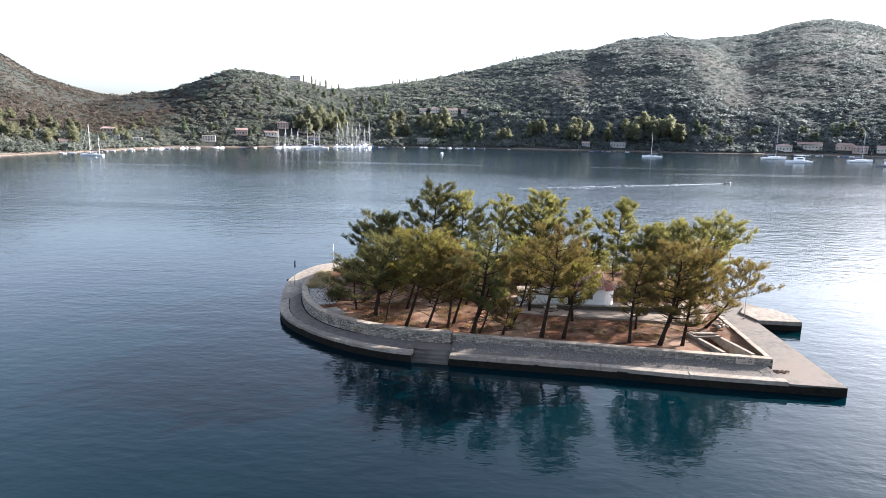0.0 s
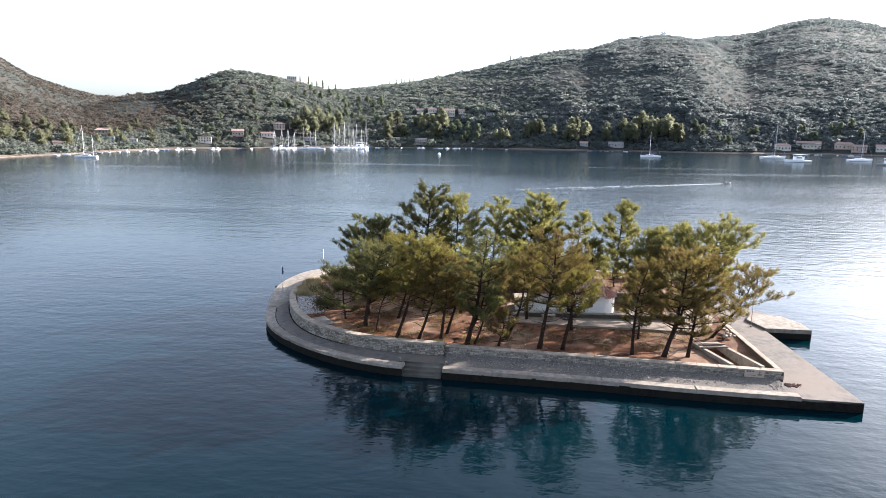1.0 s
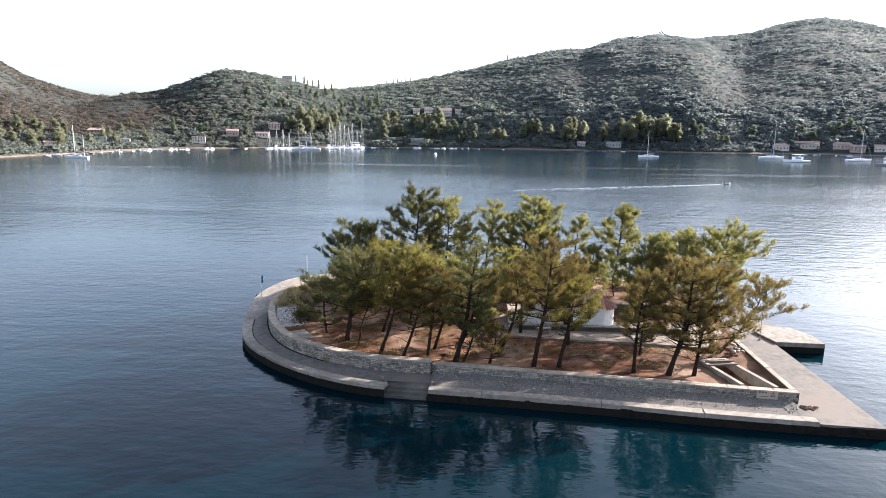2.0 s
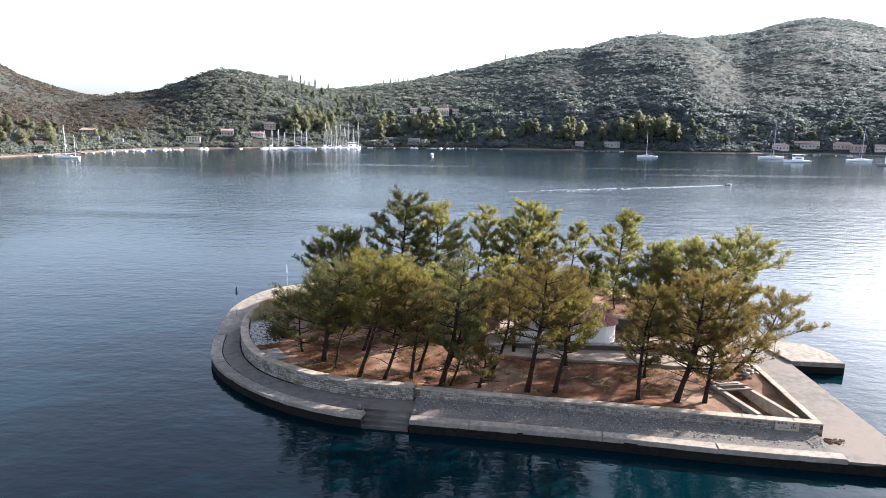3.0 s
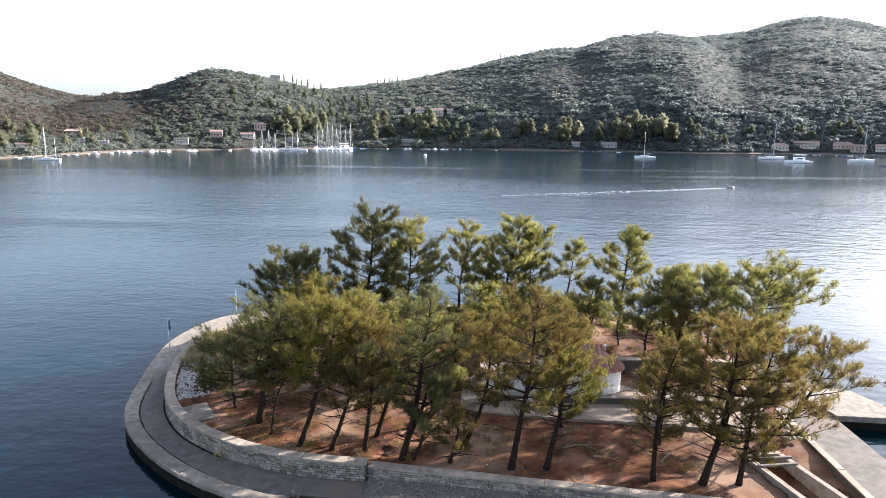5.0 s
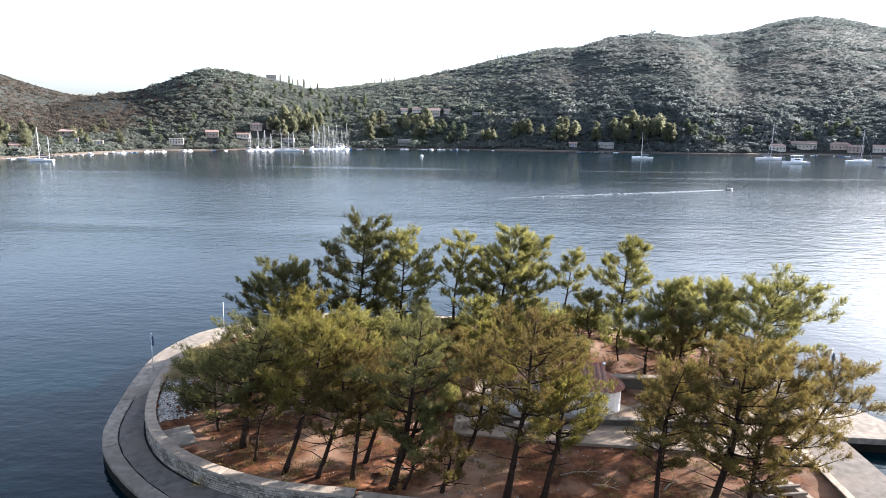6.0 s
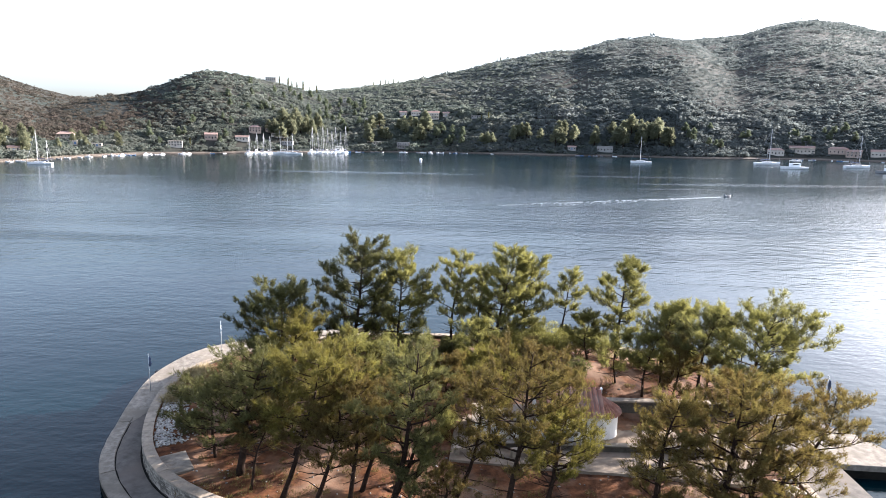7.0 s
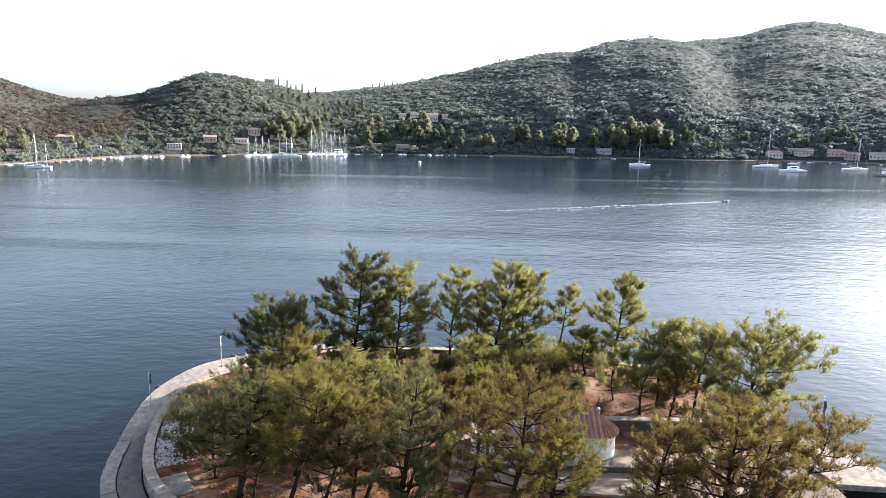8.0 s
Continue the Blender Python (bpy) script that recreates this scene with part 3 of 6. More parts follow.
# ---------------------------------------------------------------- pines
def pine(name, x, y, z, height, lean, crown_from, radius, seed, needles, clumps=34, tufts=38, trunk_r=0.17, label="", fork=0, bare=0, side=(0.0, 0.0), coarse=1.0):
    """An Aleppo pine: leaning tapered trunk, limbs with side branches, needle tufts in clumps at their ends."""
    rng = np.random.default_rng(seed)
    root = thing(name, x, y, z)
    tb = bmesh.new()
    top = np.array([lean[0], lean[1], height * 0.96])
    bend = np.array([rng.normal(0, 0.25), rng.normal(0, 0.25), 0])

    def trunk_at(u):
        return np.array([top[0] * u ** 0.9, top[1] * u ** 0.9, top[2] * u]) + bend * math.sin(u * 3.14) + 0.09 * np.array([math.sin(9 * u + seed), math.cos(8 * u + seed), 0]) * u

    us = np.linspace(0, 1, 12)
    tube(tb, [trunk_at(u) - (np.array([0, 0, 0.15]) if u == 0 else 0) for u in us], [trunk_r * (1.25 if u == 0 else 1) * (1 - 0.86 * u) for u in us], 8)
    if fork:
        ang = rng.uniform(0, 6.28)
        e = np.array([math.cos(ang), math.sin(ang), 0]) * radius * 0.45
        tube(tb, [trunk_at(0.12), trunk_at(0.3) + e * 0.45, trunk_at(0.62) + e], [trunk_r * 0.7, trunk_r * 0.5, trunk_r * 0.15], 7)
    twigs = []
    n_limb = max(9, int(clumps * 0.5))
    for i in range(n_limb):
        u = crown_from + (1 - crown_from) * ((i + rng.uniform(0.1, 0.9)) / n_limb)
        base = trunk_at(u * 0.95)
        v = (u - crown_from) / (1 - crown_from)
        prof = (0.62 + 0.5 * min(1, v / 0.3)) * (1 - 0.62 * v ** 1.4)
        ang = i * 2.4 + rng.uniform(-0.5, 0.5)
        length = radius * prof * (rng.uniform(0.55, 1.05) if rng.uniform() < 0.8 else rng.uniform(1.0, 1.18))
        dirn = np.array([math.cos(ang) + side[0], math.sin(ang) + side[1], 0])
        rise = rng.uniform(0.05, 0.4) + 0.5 * v
        tip = base + dirn * length + np.array([0, 0, length * rise])
        mid = base + dirn * length * 0.5 + np.array([0, 0, length * rise * 0.35]) + rng.normal(0, 0.08, 3)
        r0 = trunk_r * (1 - 0.8 * u) * 0.45 + 0.010
        lb = bmesh.new()
        tube(lb, [base, mid, tip], [r0, r0 * 0.65, 0.010], 5)
        twigs.append((base + (tip - base) * 0.35, mid + (tip - mid) * 0.2, 0.6))
        twigs.append((mid, tip, 1.0))
        for w_ in range(6):
            q = rng.uniform(0.25, 0.97)
            st = base + (tip - base) * q
            a2 = ang + rng.choice([-1, 1]) * rng.uniform(0.4, 1.2)
            ln = (0.25 + 0.75 * length) * rng.uniform(0.25, 0.55)
            e2 = st + np.array([math.cos(a2), math.sin(a2), rng.uniform(0.15, 0.9)]) * ln
            tube(lb, [st, (st + e2) / 2 + rng.normal(0, 0.04, 3), e2], [r0 * 0.45, r0 * 0.3, 0.007], 4)
            twigs.append((st + (e2 - st) * 0.3, e2 + (e2 - st) * 0.12, 1.0))
        part("limb", lb, BARK, root, smooth=True)
    for k in range(5):
        st = trunk_at(0.97 - 0.05 * k)
        a2 = rng.uniform(0, 6.28)
        twigs.append((st, st + np.array([0.35 * math.cos(a2), 0.35 * math.sin(a2), 0.5]) * (1 + 0.15 * k), 1.2))
    for i in range(bare):
        u = crown_from * rng.uniform(0.45, 1.0)
        base = trunk_at(u)
        ang = rng.uniform(0, 6.28)
        ln = rng.uniform(0.6, 1.7)
        tip = base + np.array([math.cos(ang), math.sin(ang), rng.uniform(-0.1, 0.5)]) * ln
        lb = bmesh.new()
        tube(lb, [base, (base + tip) / 2 + rng.normal(0, 0.08, 3), tip], [0.035, 0.022, 0.007], 4)
        part("limb", lb, BARK, root, "bare dead limb")
    # needle brushes: upright shoots along the twigs, short needles set round each
    A, B = np.array([t[0] for t in twigs]), np.array([t[1] for t in twigs])
    span = np.linalg.norm(B - A, axis=1)
    count = np.maximum(3, (span * np.array([t[2] for t in twigs]) * tufts).astype(int))
    ci = np.repeat(np.arange(len(A)), count)
    n = len(ci)
    P = A[ci] + (B - A)[ci] * (rng.uniform(0, 1, n) ** 0.45)[:, None] + rng.normal(0, 0.105, (n, 3)) * [1, 1, 0.8]
    S = ((B - A) / span[:, None])[ci] * 0.6 + rng.normal(0, 0.3, (n, 3)) + [0, 0, 0.75]
    S /= np.linalg.norm(S, axis=1)[:, None]
    P, S = np.repeat(P, 17, 0), np.repeat(S, 17, 0)
    R = np.cross(S, rng.normal(0, 1, S.shape))
    R /= np.linalg.norm(R, axis=1)[:, None]
    P = P + S * rng.uniform(-0.06, 0.26, (len(P), 1)) * coarse
    D = R * rng.uniform(0.5, 1.1, (len(P), 1)) + S * 0.75
    D /= np.linalg.norm(D, axis=1)[:, None]
    W = np.cross(D, rng.normal(0, 1, D.shape))
    W /= np.linalg.norm(W, axis=1)[:, None]
    L = rng.uniform(0.11, 0.22, (len(P), 1)) * coarse
    w = rng.uniform(0.009, 0.015, (len(P), 1)) * coarse
    V = np.stack([P - W * w, P + W * w, P + D * L], 1).reshape(-1, 3)
    F = np.arange(len(V)).reshape(-1, 3)
    part("trunk", tb, BARK, root, smooth=True)
    mesh_from("crown", V, F, needles, root)
    return tagged(root, label or "leaning Aleppo pine with an open green crown", "pine tree", "pines on the islet")


G, D_, Y, O_ = NEEDLES, NEEDLES_DARK, NEEDLES_SUNLIT, NEEDLES_OLIVE_SHADED
PINES = [
    # x, y, top height above sea, lean x, lean y, crown from, radius, needles, clumps, trunk radius, fork
    (-11.5, 52.2, 8.6, 1.4, 0.6, 0.34, 3.2, D_, 50, 0.27, 1),
    (-10.4, 50.8, 6.5, 1.5, 0.5, 0.55, 1.3, O_, 18, 0.10, 0),
    (-8.4, 49.6, 10.0, 2.2, 1.0, 0.45, 2.6, Y, 42, 0.17, 0),
    (-6.5, 49.3, 8.4, 1.6, 0.8, 0.38, 1.9, O_, 32, 0.15, 0),
    (-4.6, 49.3, 8.9, 0.4, 0.6, 0.42, 1.8, O_, 32, 0.16, 0),
    (-4.2, 51.0, 7.6, 1.7, 0.8, 0.45, 1.7, O_, 26, 0.15, 0),
    (-2.4, 48.6, 10.6, 1.4, 0.6, 0.26, 2.2, D_, 44, 0.22, 1),
    (-1.8, 48.6, 6.0, 1.3, 0.3, 0.4, 1.3, D_, 16, 0.11, 0),
    (0.9, 50.2, 8.4, 1.1, 0.8, 0.4, 1.9, O_, 30, 0.15, 0),
    (0.2, 48.3, 4.0, 0.3, 0.2, 0.25, 1.1, O_, 16, 0.13, 0),
    (3.5, 47.9, 10.9, 1.3, 0.8, 0.42, 2.5, O_, 44, 0.21, 0),
    (5.4, 48.1, 7.8, 1.3, 0.8, 0.50, 1.7, Y, 36, 0.19, 0),
    (10.8, 47.2, 9.0, 1.1, 0.8, 0.32, 1.7, O_, 38, 0.17, 0),
    (13.2, 47.0, 9.8, 1.6, 1.2, 0.32, 2.8, O_, 50, 0.22, 1),
    (15.1, 47.1, 9.0, 1.8, 1.4, 0.25, 2.7, O_, 46, 0.17, 0),
    (18.6, 52.0, 7.3, 3.4, 0.5, 0.35, 2.5, O_, 28, 0.15, 0),
    (6.8, 52.8, 8.4, 0.2, 0.3, 0.36, 1.65, O_, 32, 0.16, 0),
    (3.0, 54.9, 8.2, 0.1, 0.6, 0.5, 1.9, Y, 28, 0.15, 0),
    (19.2, 58.3, 10.2, 2.2, 0.6, 0.42, 3.3, G, 52, 0.2, 1),
    (17.6, 61.0, 9.5, 1.2, 0.4, 0.5, 2.0, D_, 30, 0.16, 0),
    (16.2, 64.5, 8.8, 0.8, 0.6, 0.35, 1.8, G, 30, 0.13, 1),
    (17.4, 65.9, 8.4, 1.0, 0.4, 0.35, 1.7, G, 28, 0.13, 0),
    (14.6, 63.4, 6.8, 1.2, 0.6, 0.4, 1.5, G, 22, 0.11, 0),
    (14.3, 70.6, 10.8, 0.8, 0.4, 0.38, 2.1, G, 36, 0.17, 0),
    (9.7, 73.5, 9.3, 1.2, 0.3, 0.62, 1.1, G, 18, 0.13, 0),
    (6.9, 73.0, 10.5, 0.6, 0.3, 0.28, 2.0, G, 44, 0.14, 0),
    (3.6, 71.0, 11.6, 1.9, 0.6, 0.24, 1.9, G, 50, 0.15, 0),
    (0.2, 72.3, 11.0, 1.2, 0.3, 0.45, 1.7, G, 26, 0.15, 0),
    (-4.4, 70.6, 11.2, 0.4, 0.4, 0.28, 2.3, G, 46, 0.16, 0),
    (-8.2, 70.0, 12.3, 1.3, 0.4, 0.26, 2.8, D_, 56, 0.22, 0),
    (-13.6, 67.5, 8.4, 0.2, 0.6, 0.2, 2.9, D_, 48, 0.2, 1),
    (-11.5, 62.0, 7.6, 0.8, 0.4, 0.3, 2.4, Y, 34, 0.16, 0),
    (-7.0, 60.5, 7.0, 0.8, 0.4, 0.35, 2.0, G, 28, 0.14, 0),
    (-13.4, 62.4, 5.6, 0.2, 0.2, 0.2, 2.2, D_, 30, 0.13, 1),
    (-8.9, 54.5, 8.4, 1.4, 0.6, 0.4, 2.0, Y, 30, 0.14, 0),
    (-3.2, 56.5, 7.8, 1.0, 0.6, 0.4, 1.9, G, 28, 0.14, 0),
    (2.0, 66.0, 6.6, 0.6, 0.3, 0.3, 1.7, G, 24, 0.12, 0),
    (12.2, 51.0, 6.8, 0.6, 0.6, 0.4, 1.6, O_, 22, 0.12, 0),
    (16.8, 54.8, 7.4, 1.6, 0.6, 0.4, 1.9, G, 26, 0.14, 0),
    (2.8, 73.5, 9.4, 0.2, 0.2, 0.35, 1.3, G, 24, 0.12, 0),
    (11.6, 69.0, 6.4, 0.2, 0.3, 0.3, 1.2, G, 20, 0.1, 0),
    # young growth between the tall trees
    (-13.6, 53.9, 6.2, -0.2, 0.3, 0.2, 2.1, D_, 32, 0.12, 0),
    (2.4, 62.6, 5.4, 0.3, 0.2, 0.2, 1.5, Y, 22, 0.08, 0),
    (4.6, 64.8, 5.2, 0.2, 0.2, 0.2, 1.5, Y, 22, 0.08, 0),
    (0.2, 60.4, 5.6, 0.3, 0.2, 0.25, 1.5, O_, 22, 0.08, 0),
    (6.8, 65.6, 5.0, -0.2, 0.2, 0.2, 1.3, O_, 20, 0.08, 0),
    (-2.2, 61.4, 5.6, 0.3, 0.1, 0.2, 1.6, G, 22, 0.09, 0),
    (-5.2, 65.2, 4.6, 0.2, 0.1, 0.15, 1.5, Y, 20, 0.08, 0),
    (-8.6, 66.0, 4.8, 0.2, 0.2, 0.15, 1.6, Y, 22, 0.09, 0),
    (-12.6, 60.0, 5.0, 0.2, 0.2, 0.15, 1.7, Y, 24, 0.09, 0),
    (-6.8, 56.8, 5.4, 0.4, 0.2, 0.2, 1.5, O_, 22, 0.09, 0),
    (13.0, 65.0, 6.2, 0.5, 0.2, 0.3, 1.1, G, 18, 0.08, 0),
    (19.2, 63.4, 7.8, 0.9, 0.3, 0.3, 1.5, G, 24, 0.11, 0),
    (15.6, 60.9, 7.4, 0.6, 0.3, 0.3, 1.5, O_, 24, 0.11, 0),
]
PINE_LABEL = {G: "leaning Aleppo pine with an open green crown", D_: "dark green dense Aleppo pine with a stout trunk", Y: "Aleppo pine with sunlight's yellowish green coloured into its needles", O_: "Aleppo pine with shade-darkened olive-green needles and a thin leaning trunk"}
for i, (x, y, top, lx, ly, cf, rad, nd, cl, tr, fk) in enumerate(PINES):
    z = ground_z(x, y)
    pine("pine_tree", x, y, z, top - z, (lx, ly), max(0.15, cf - (0.12 if y > 66 else 0.04)), rad * (1.24 if y > 66 else 1.12), 100 + i, nd, int(cl * (1.4 if y > 66 else 1.3)), 18 if y > 66 else 15 if y > 58 else 17, tr * 0.9, fork=fk, bare=9, label=PINE_LABEL[nd], coarse=1.3 if y > 58 else 1.0)


# ---------------------------------------------------------------- islet: masonry
RUBBLE = mat("loose_limestone", (0.12, 0.106, 0.09), (0.25, 0.222, 0.19), 7.0, 0.95, 0.5, 25, per_island=0.3)
RUBBLE_WHITE = mat("white_broken_limestone", (0.25, 0.23, 0.20), (0.42, 0.39, 0.345), 7.0, 0.95, 0.5, 25, per_island=0.3)
DRY_GRASS = leaf_mat("dry_grass", (0.22, 0.17, 0.08), (0.34, 0.27, 0.14), (0.44, 0.36, 0.2), 0.3)
# Rusty earth, darkened further for the shade of the kerb hole and tank.
RUST_SHADED = mat("shaded_rusty_earth", (0.018, 0.010, 0.008), (0.07, 0.034, 0.022), 4.0, 0.95, 0.6, 15)
SIGN_WHITE = mat("sign_board_paint", (0.27, 0.205, 0.15), (0.36, 0.285, 0.215), 3.0, 0.7, 0.1, 14)
SIGN_INK = mat("faded_dark_paint", (0.05, 0.042, 0.045), (0.09, 0.075, 0.075), 5.0, 0.7, 0.0)
BLUE = mat("faded_blue_cloth", (0.04, 0.06, 0.11), (0.08, 0.10, 0.16), 5.0, 0.8, 0.0)
CLOTH = mat("white_cloth", (0.6, 0.6, 0.6), (0.75, 0.75, 0.75), 5.0, 0.8, 0.0)
ROCK = mat("wet_dark_rock", (0.015, 0.014, 0.013), (0.06, 0.055, 0.05), 3.0, 0.5, 0.7, 10)


def along(line):
    return np.r_[0, np.cumsum(np.linalg.norm(np.diff(line, axis=0), axis=1))]


def point_on(line, s, cum):
    x, y = np.interp(s, cum, line[:, 0]), np.interp(s, cum, line[:, 1])
    x2, y2 = np.interp(min(s + 0.2, cum[-1]), cum, line[:, 0]), np.interp(min(s + 0.2, cum[-1]), cum, line[:, 1])
    x1, y1 = np.interp(max(s - 0.2, 0), cum, line[:, 0]), np.interp(max(s - 0.2, 0), cum, line[:, 1])
    return float(x), float(y), math.atan2(y2 - y1, x2 - x1)


def stone_mesh(seed):
    """A roughly dressed stone of unit size, its back at y = 0 and its face at y = 1."""
    rng = np.random.default_rng(seed)
    b = bmesh.new()
    vs = box(b, -0.5, 0.5, 0, 1, -0.5, 0.5)
    for v in vs:
        v.co.x += rng.uniform(-0.05, 0.05)
        v.co.z += rng.uniform(-0.08, 0.08)
        v.co.y *= rng.uniform(0.8, 1.1)
    bmesh.ops.bevel(b, geom=[e for e in b.edges if all(v.co.y > 0.5 for v in e.verts)], offset=0.09, segments=1, affect="EDGES")
    me = bpy.data.meshes.new("stone")
    b.normal_update()
    b.to_mesh(me)
    b.free()
    return me


STONES = [stone_mesh(40 + k) for k in range(8)]
for me in STONES:
    me.materials.append(STONE)


def lay_stones(wall, line, z0, z1, course, s0, s1, limit, seed):
    """Courses of stones on the outer face of a wall; the first ones up to the limit are parts, the rest one joined part."""
    rng = np.random.default_rng(seed)
    cum = along(line)
    rows = int(round((z1 - z0) / course))
    todo = []
    for r in range(rows):
        s = s0 + rng.uniform(0, 0.2)
        while s < s1:
            ln = rng.uniform(0.18, 0.42)
            todo.append((s + ln / 2, r, ln, course * rng.uniform(0.70, 0.86), rng.uniform(0.025, 0.055), rng.integers(0, 8)))
            s += ln + 0.03
    todo.sort(key=lambda q: q[0])
    V, F, at = [], [], 0
    for k, (s, r, ln, h, dep, m) in enumerate(todo):
        x, y, a = point_on(line, s, cum)
        mx = Matrix.Translation((x, y, z0 + (r + 0.5) * course)) @ Matrix.Rotation(a, 4, "Z") @ Matrix.Diagonal((ln, dep, h, 1))
        if k < limit:
            ob = new("stone", STONES[m])
            ob.parent = wall
            ob.matrix_basis = mx
        else:
            me = STONES[m]
            base = len(V)
            V += [tuple(mx @ v.co) for v in me.vertices]
            for p in me.polygons:
                q = [base + i for i in p.vertices]
                F += [(q[0], q[i], q[i + 1]) for i in range(1, len(q) - 1)]
    if V:
        tagged(mesh_from("stonework", V, F, STONE_JOINED, wall), kind="stuff")


def coping(wall, line, z, thick, out, width, length, seed, s_from=0.0):
    rng = np.random.default_rng(seed)
    cum = along(line)
    s = s_from
    while s < cum[-1] - 0.2:
        ln = min(length * rng.uniform(0.75, 1.25), cum[-1] - s)
        a, b, c = point_on(line, s + 0.005, cum), point_on(line, s + ln / 2, cum), point_on(line, s + ln - 0.005, cum)
        dz = rng.uniform(-0.012, 0.012)
        bm = bmesh.new()
        sec = []
        for x, y, ang in (a, b, c):
            nx, ny = -math.sin(ang), math.cos(ang)
            sec.append([(x + nx * out, y + ny * out), (x - nx * (width - out), y - ny * (width - out))])
        prism(bm, [sec[0][0], sec[1][0], sec[2][0], sec[2][1], sec[1][1], sec[0][1]], z + dz, z + thick + dz)
        bmesh.ops.recalc_face_normals(bm, faces=bm.faces[:])
        bmesh.ops.bevel(bm, geom=[e for e in bm.edges if e.verts[0].co.z > z + dz + 0.5 * thick and e.verts[1].co.z > z + dz + 0.5 * thick], offset=0.02, segments=1, affect="EDGES")
        part("coping_slab", bm, COPING, wall)
        s += ln


lay_stones(wall_left, WALL_LEFT, 0.76, WALL_Z - 0.12, 0.135, 0.0, 26.0, 300, 1)
lay_stones(wall_front, WALL_FRONT, 0.95, LOW_WALL_Z - 0.12, 0.12, 0.0, 25.3, 300, 2)
coping(wall_left, WALL_LEFT, WALL_Z - 0.1, 0.1, 0.04, 0.66, 1.3, 3)
coping(wall_front, WALL_FRONT, LOW_WALL_Z - 0.1, 0.1, 0.04, 0.62, 1.3, 4)
coping(wall_right, curve_through([(21.35, 56.0), (21.1, 44.5)], 0.6), 1.5, 0.06, 0.03, 0.42, 1.6, 5)


def kerb(line, width, z0, z1, length, seed, s0=0.0, s1=1e9):
    """Kerb blocks along the quay's edge; the line runs with the water on its left."""
    rng = np.random.default_rng(seed)
    cum = along(line)
    s1 = min(s1, cum[-1])
    s = s0
    while s < s1 - 0.3:
        ln = min(length * rng.uniform(0.7, 1.3), s1 - s)
        n = max(2, int(ln / 0.6) + 1)
        dz = rng.uniform(-0.012, 0.015)
        out, inn = [], []
        for u in np.linspace(s + 0.012, s + ln - 0.012, n):
            x, y, ang = point_on(line, u, cum)
            nx, ny = -math.sin(ang), math.cos(ang)
            e = rng.uniform(-0.015, 0.03)
            out.append((x + nx * (0.02 + e), y + ny * (0.02 + e)))
            inn.append((x - nx * width, y - ny * width))
        bm = bmesh.new()
        prism(bm, out + inn[::-1], z0, z1 + dz)
        bmesh.ops.recalc_face_normals(bm, faces=bm.faces[:])
        bmesh.ops.bevel(bm, geom=[e for e in bm.edges if all(v.co.z > z1 - 0.1 for v in e.verts)], offset=0.035, segments=2, affect="EDGES")
        part("kerb_block", bm, CURB, quay)
        s += ln


kerb(EDGE_FRONT, 0.75, 0.56, CURB_Z, 6.5, 7, s0=4.0)
kerb(EDGE_LEFT, 0.85, 0.60, CURB_Z - 0.05, 8.5, 8, s1=23.5)

# landing steps let into the quay's edge
steps = thing("landing_steps", -5.75, 44.9, 0)
for k, (zt, d0) in enumerate(((0.62, 0.78), (0.42, 0.42), (0.22, 0.05))):
    bm = bmesh.new()
    box(bm, -1.52, 1.52, -0.66 + d0, 0.95, -0.5, zt, Matrix.Rotation(radians(-5.0), 4, "Z"))
    bmesh.ops.bevel(bm, geom=[e for e in bm.edges if all(v.co.z > 0 for v in e.verts)], offset=0.025, segments=1, affect="EDGES")
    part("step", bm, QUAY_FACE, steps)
tagged(steps, "three worn dark concrete landing steps down to the water", "steps")


def bollard(x, y, z, lean):
    root = thing("bollard", x, y, z)
    bm = bmesh.new()
    tube(bm, [(0, 0, -0.05), (0, 0, 0.28), (lean, 0, 0.34)], [0.11, 0.09, 0.13], 12)
    part("post", bm, CURB, root, smooth=True)
    bm = bmesh.new()
    tube(bm, [(0, 0, 0), (0, 0, 0.03)], [0.17, 0.16], 12)
    part("foot", bm, RUST_SHADED, root)
    return tagged(root, "short stone mooring bollard beside the landing steps", "bollard", "bollards by the steps")


bollard(-3.95, 45.0, QUAY_Z, 0.05)
bollard(-7.6, 45.6, QUAY_Z, -0.04)

# ramp by which the walkway climbs to the height of the wall
bm = bmesh.new()
cum_w, cum_e = along(WALL_LEFT), along(EDGE_LEFT)
rows = []
for k in range(42):
    f = k / 41
    se, sw = 21.0 + f * (cum_e[-1] - 21.0), 25.2 + f * (39.5 - 25.2)
    ex, ey, ea = point_on(EDGE_LEFT, se, cum_e)
    wx, wy, _ = point_on(WALL_LEFT, sw, cum_w)
    z = QUAY_Z + 0.015 + (WALL_Z - QUAY_Z - 0.09) * min(1, max(0, (f - 0.03) / 0.42)) ** 1.1
    rows.append([bm.verts.new((ex - 0.03 * math.sin(ea), ey + 0.03 * math.cos(ea), 0.1)), bm.verts.new((ex, ey, z))] + [bm.verts.new((ex + (wx - ex) * u, ey + (wy - ey) * u, z + 0.012 * math.sin(9 * u + k))) for u in (0.3, 0.6, 0.85, 1.0)])
for a, b in zip(rows, rows[1:]):
    for i in range(5):
        bm.faces.new((a[i], b[i], b[i + 1], a[i + 1]))
bmesh.ops.recalc_face_normals(bm, faces=bm.faces[:])
tagged(part("pavement_ramp", bm, CURB), "pale concrete ramp up to the parapet's height", "pavement", kind="structure")

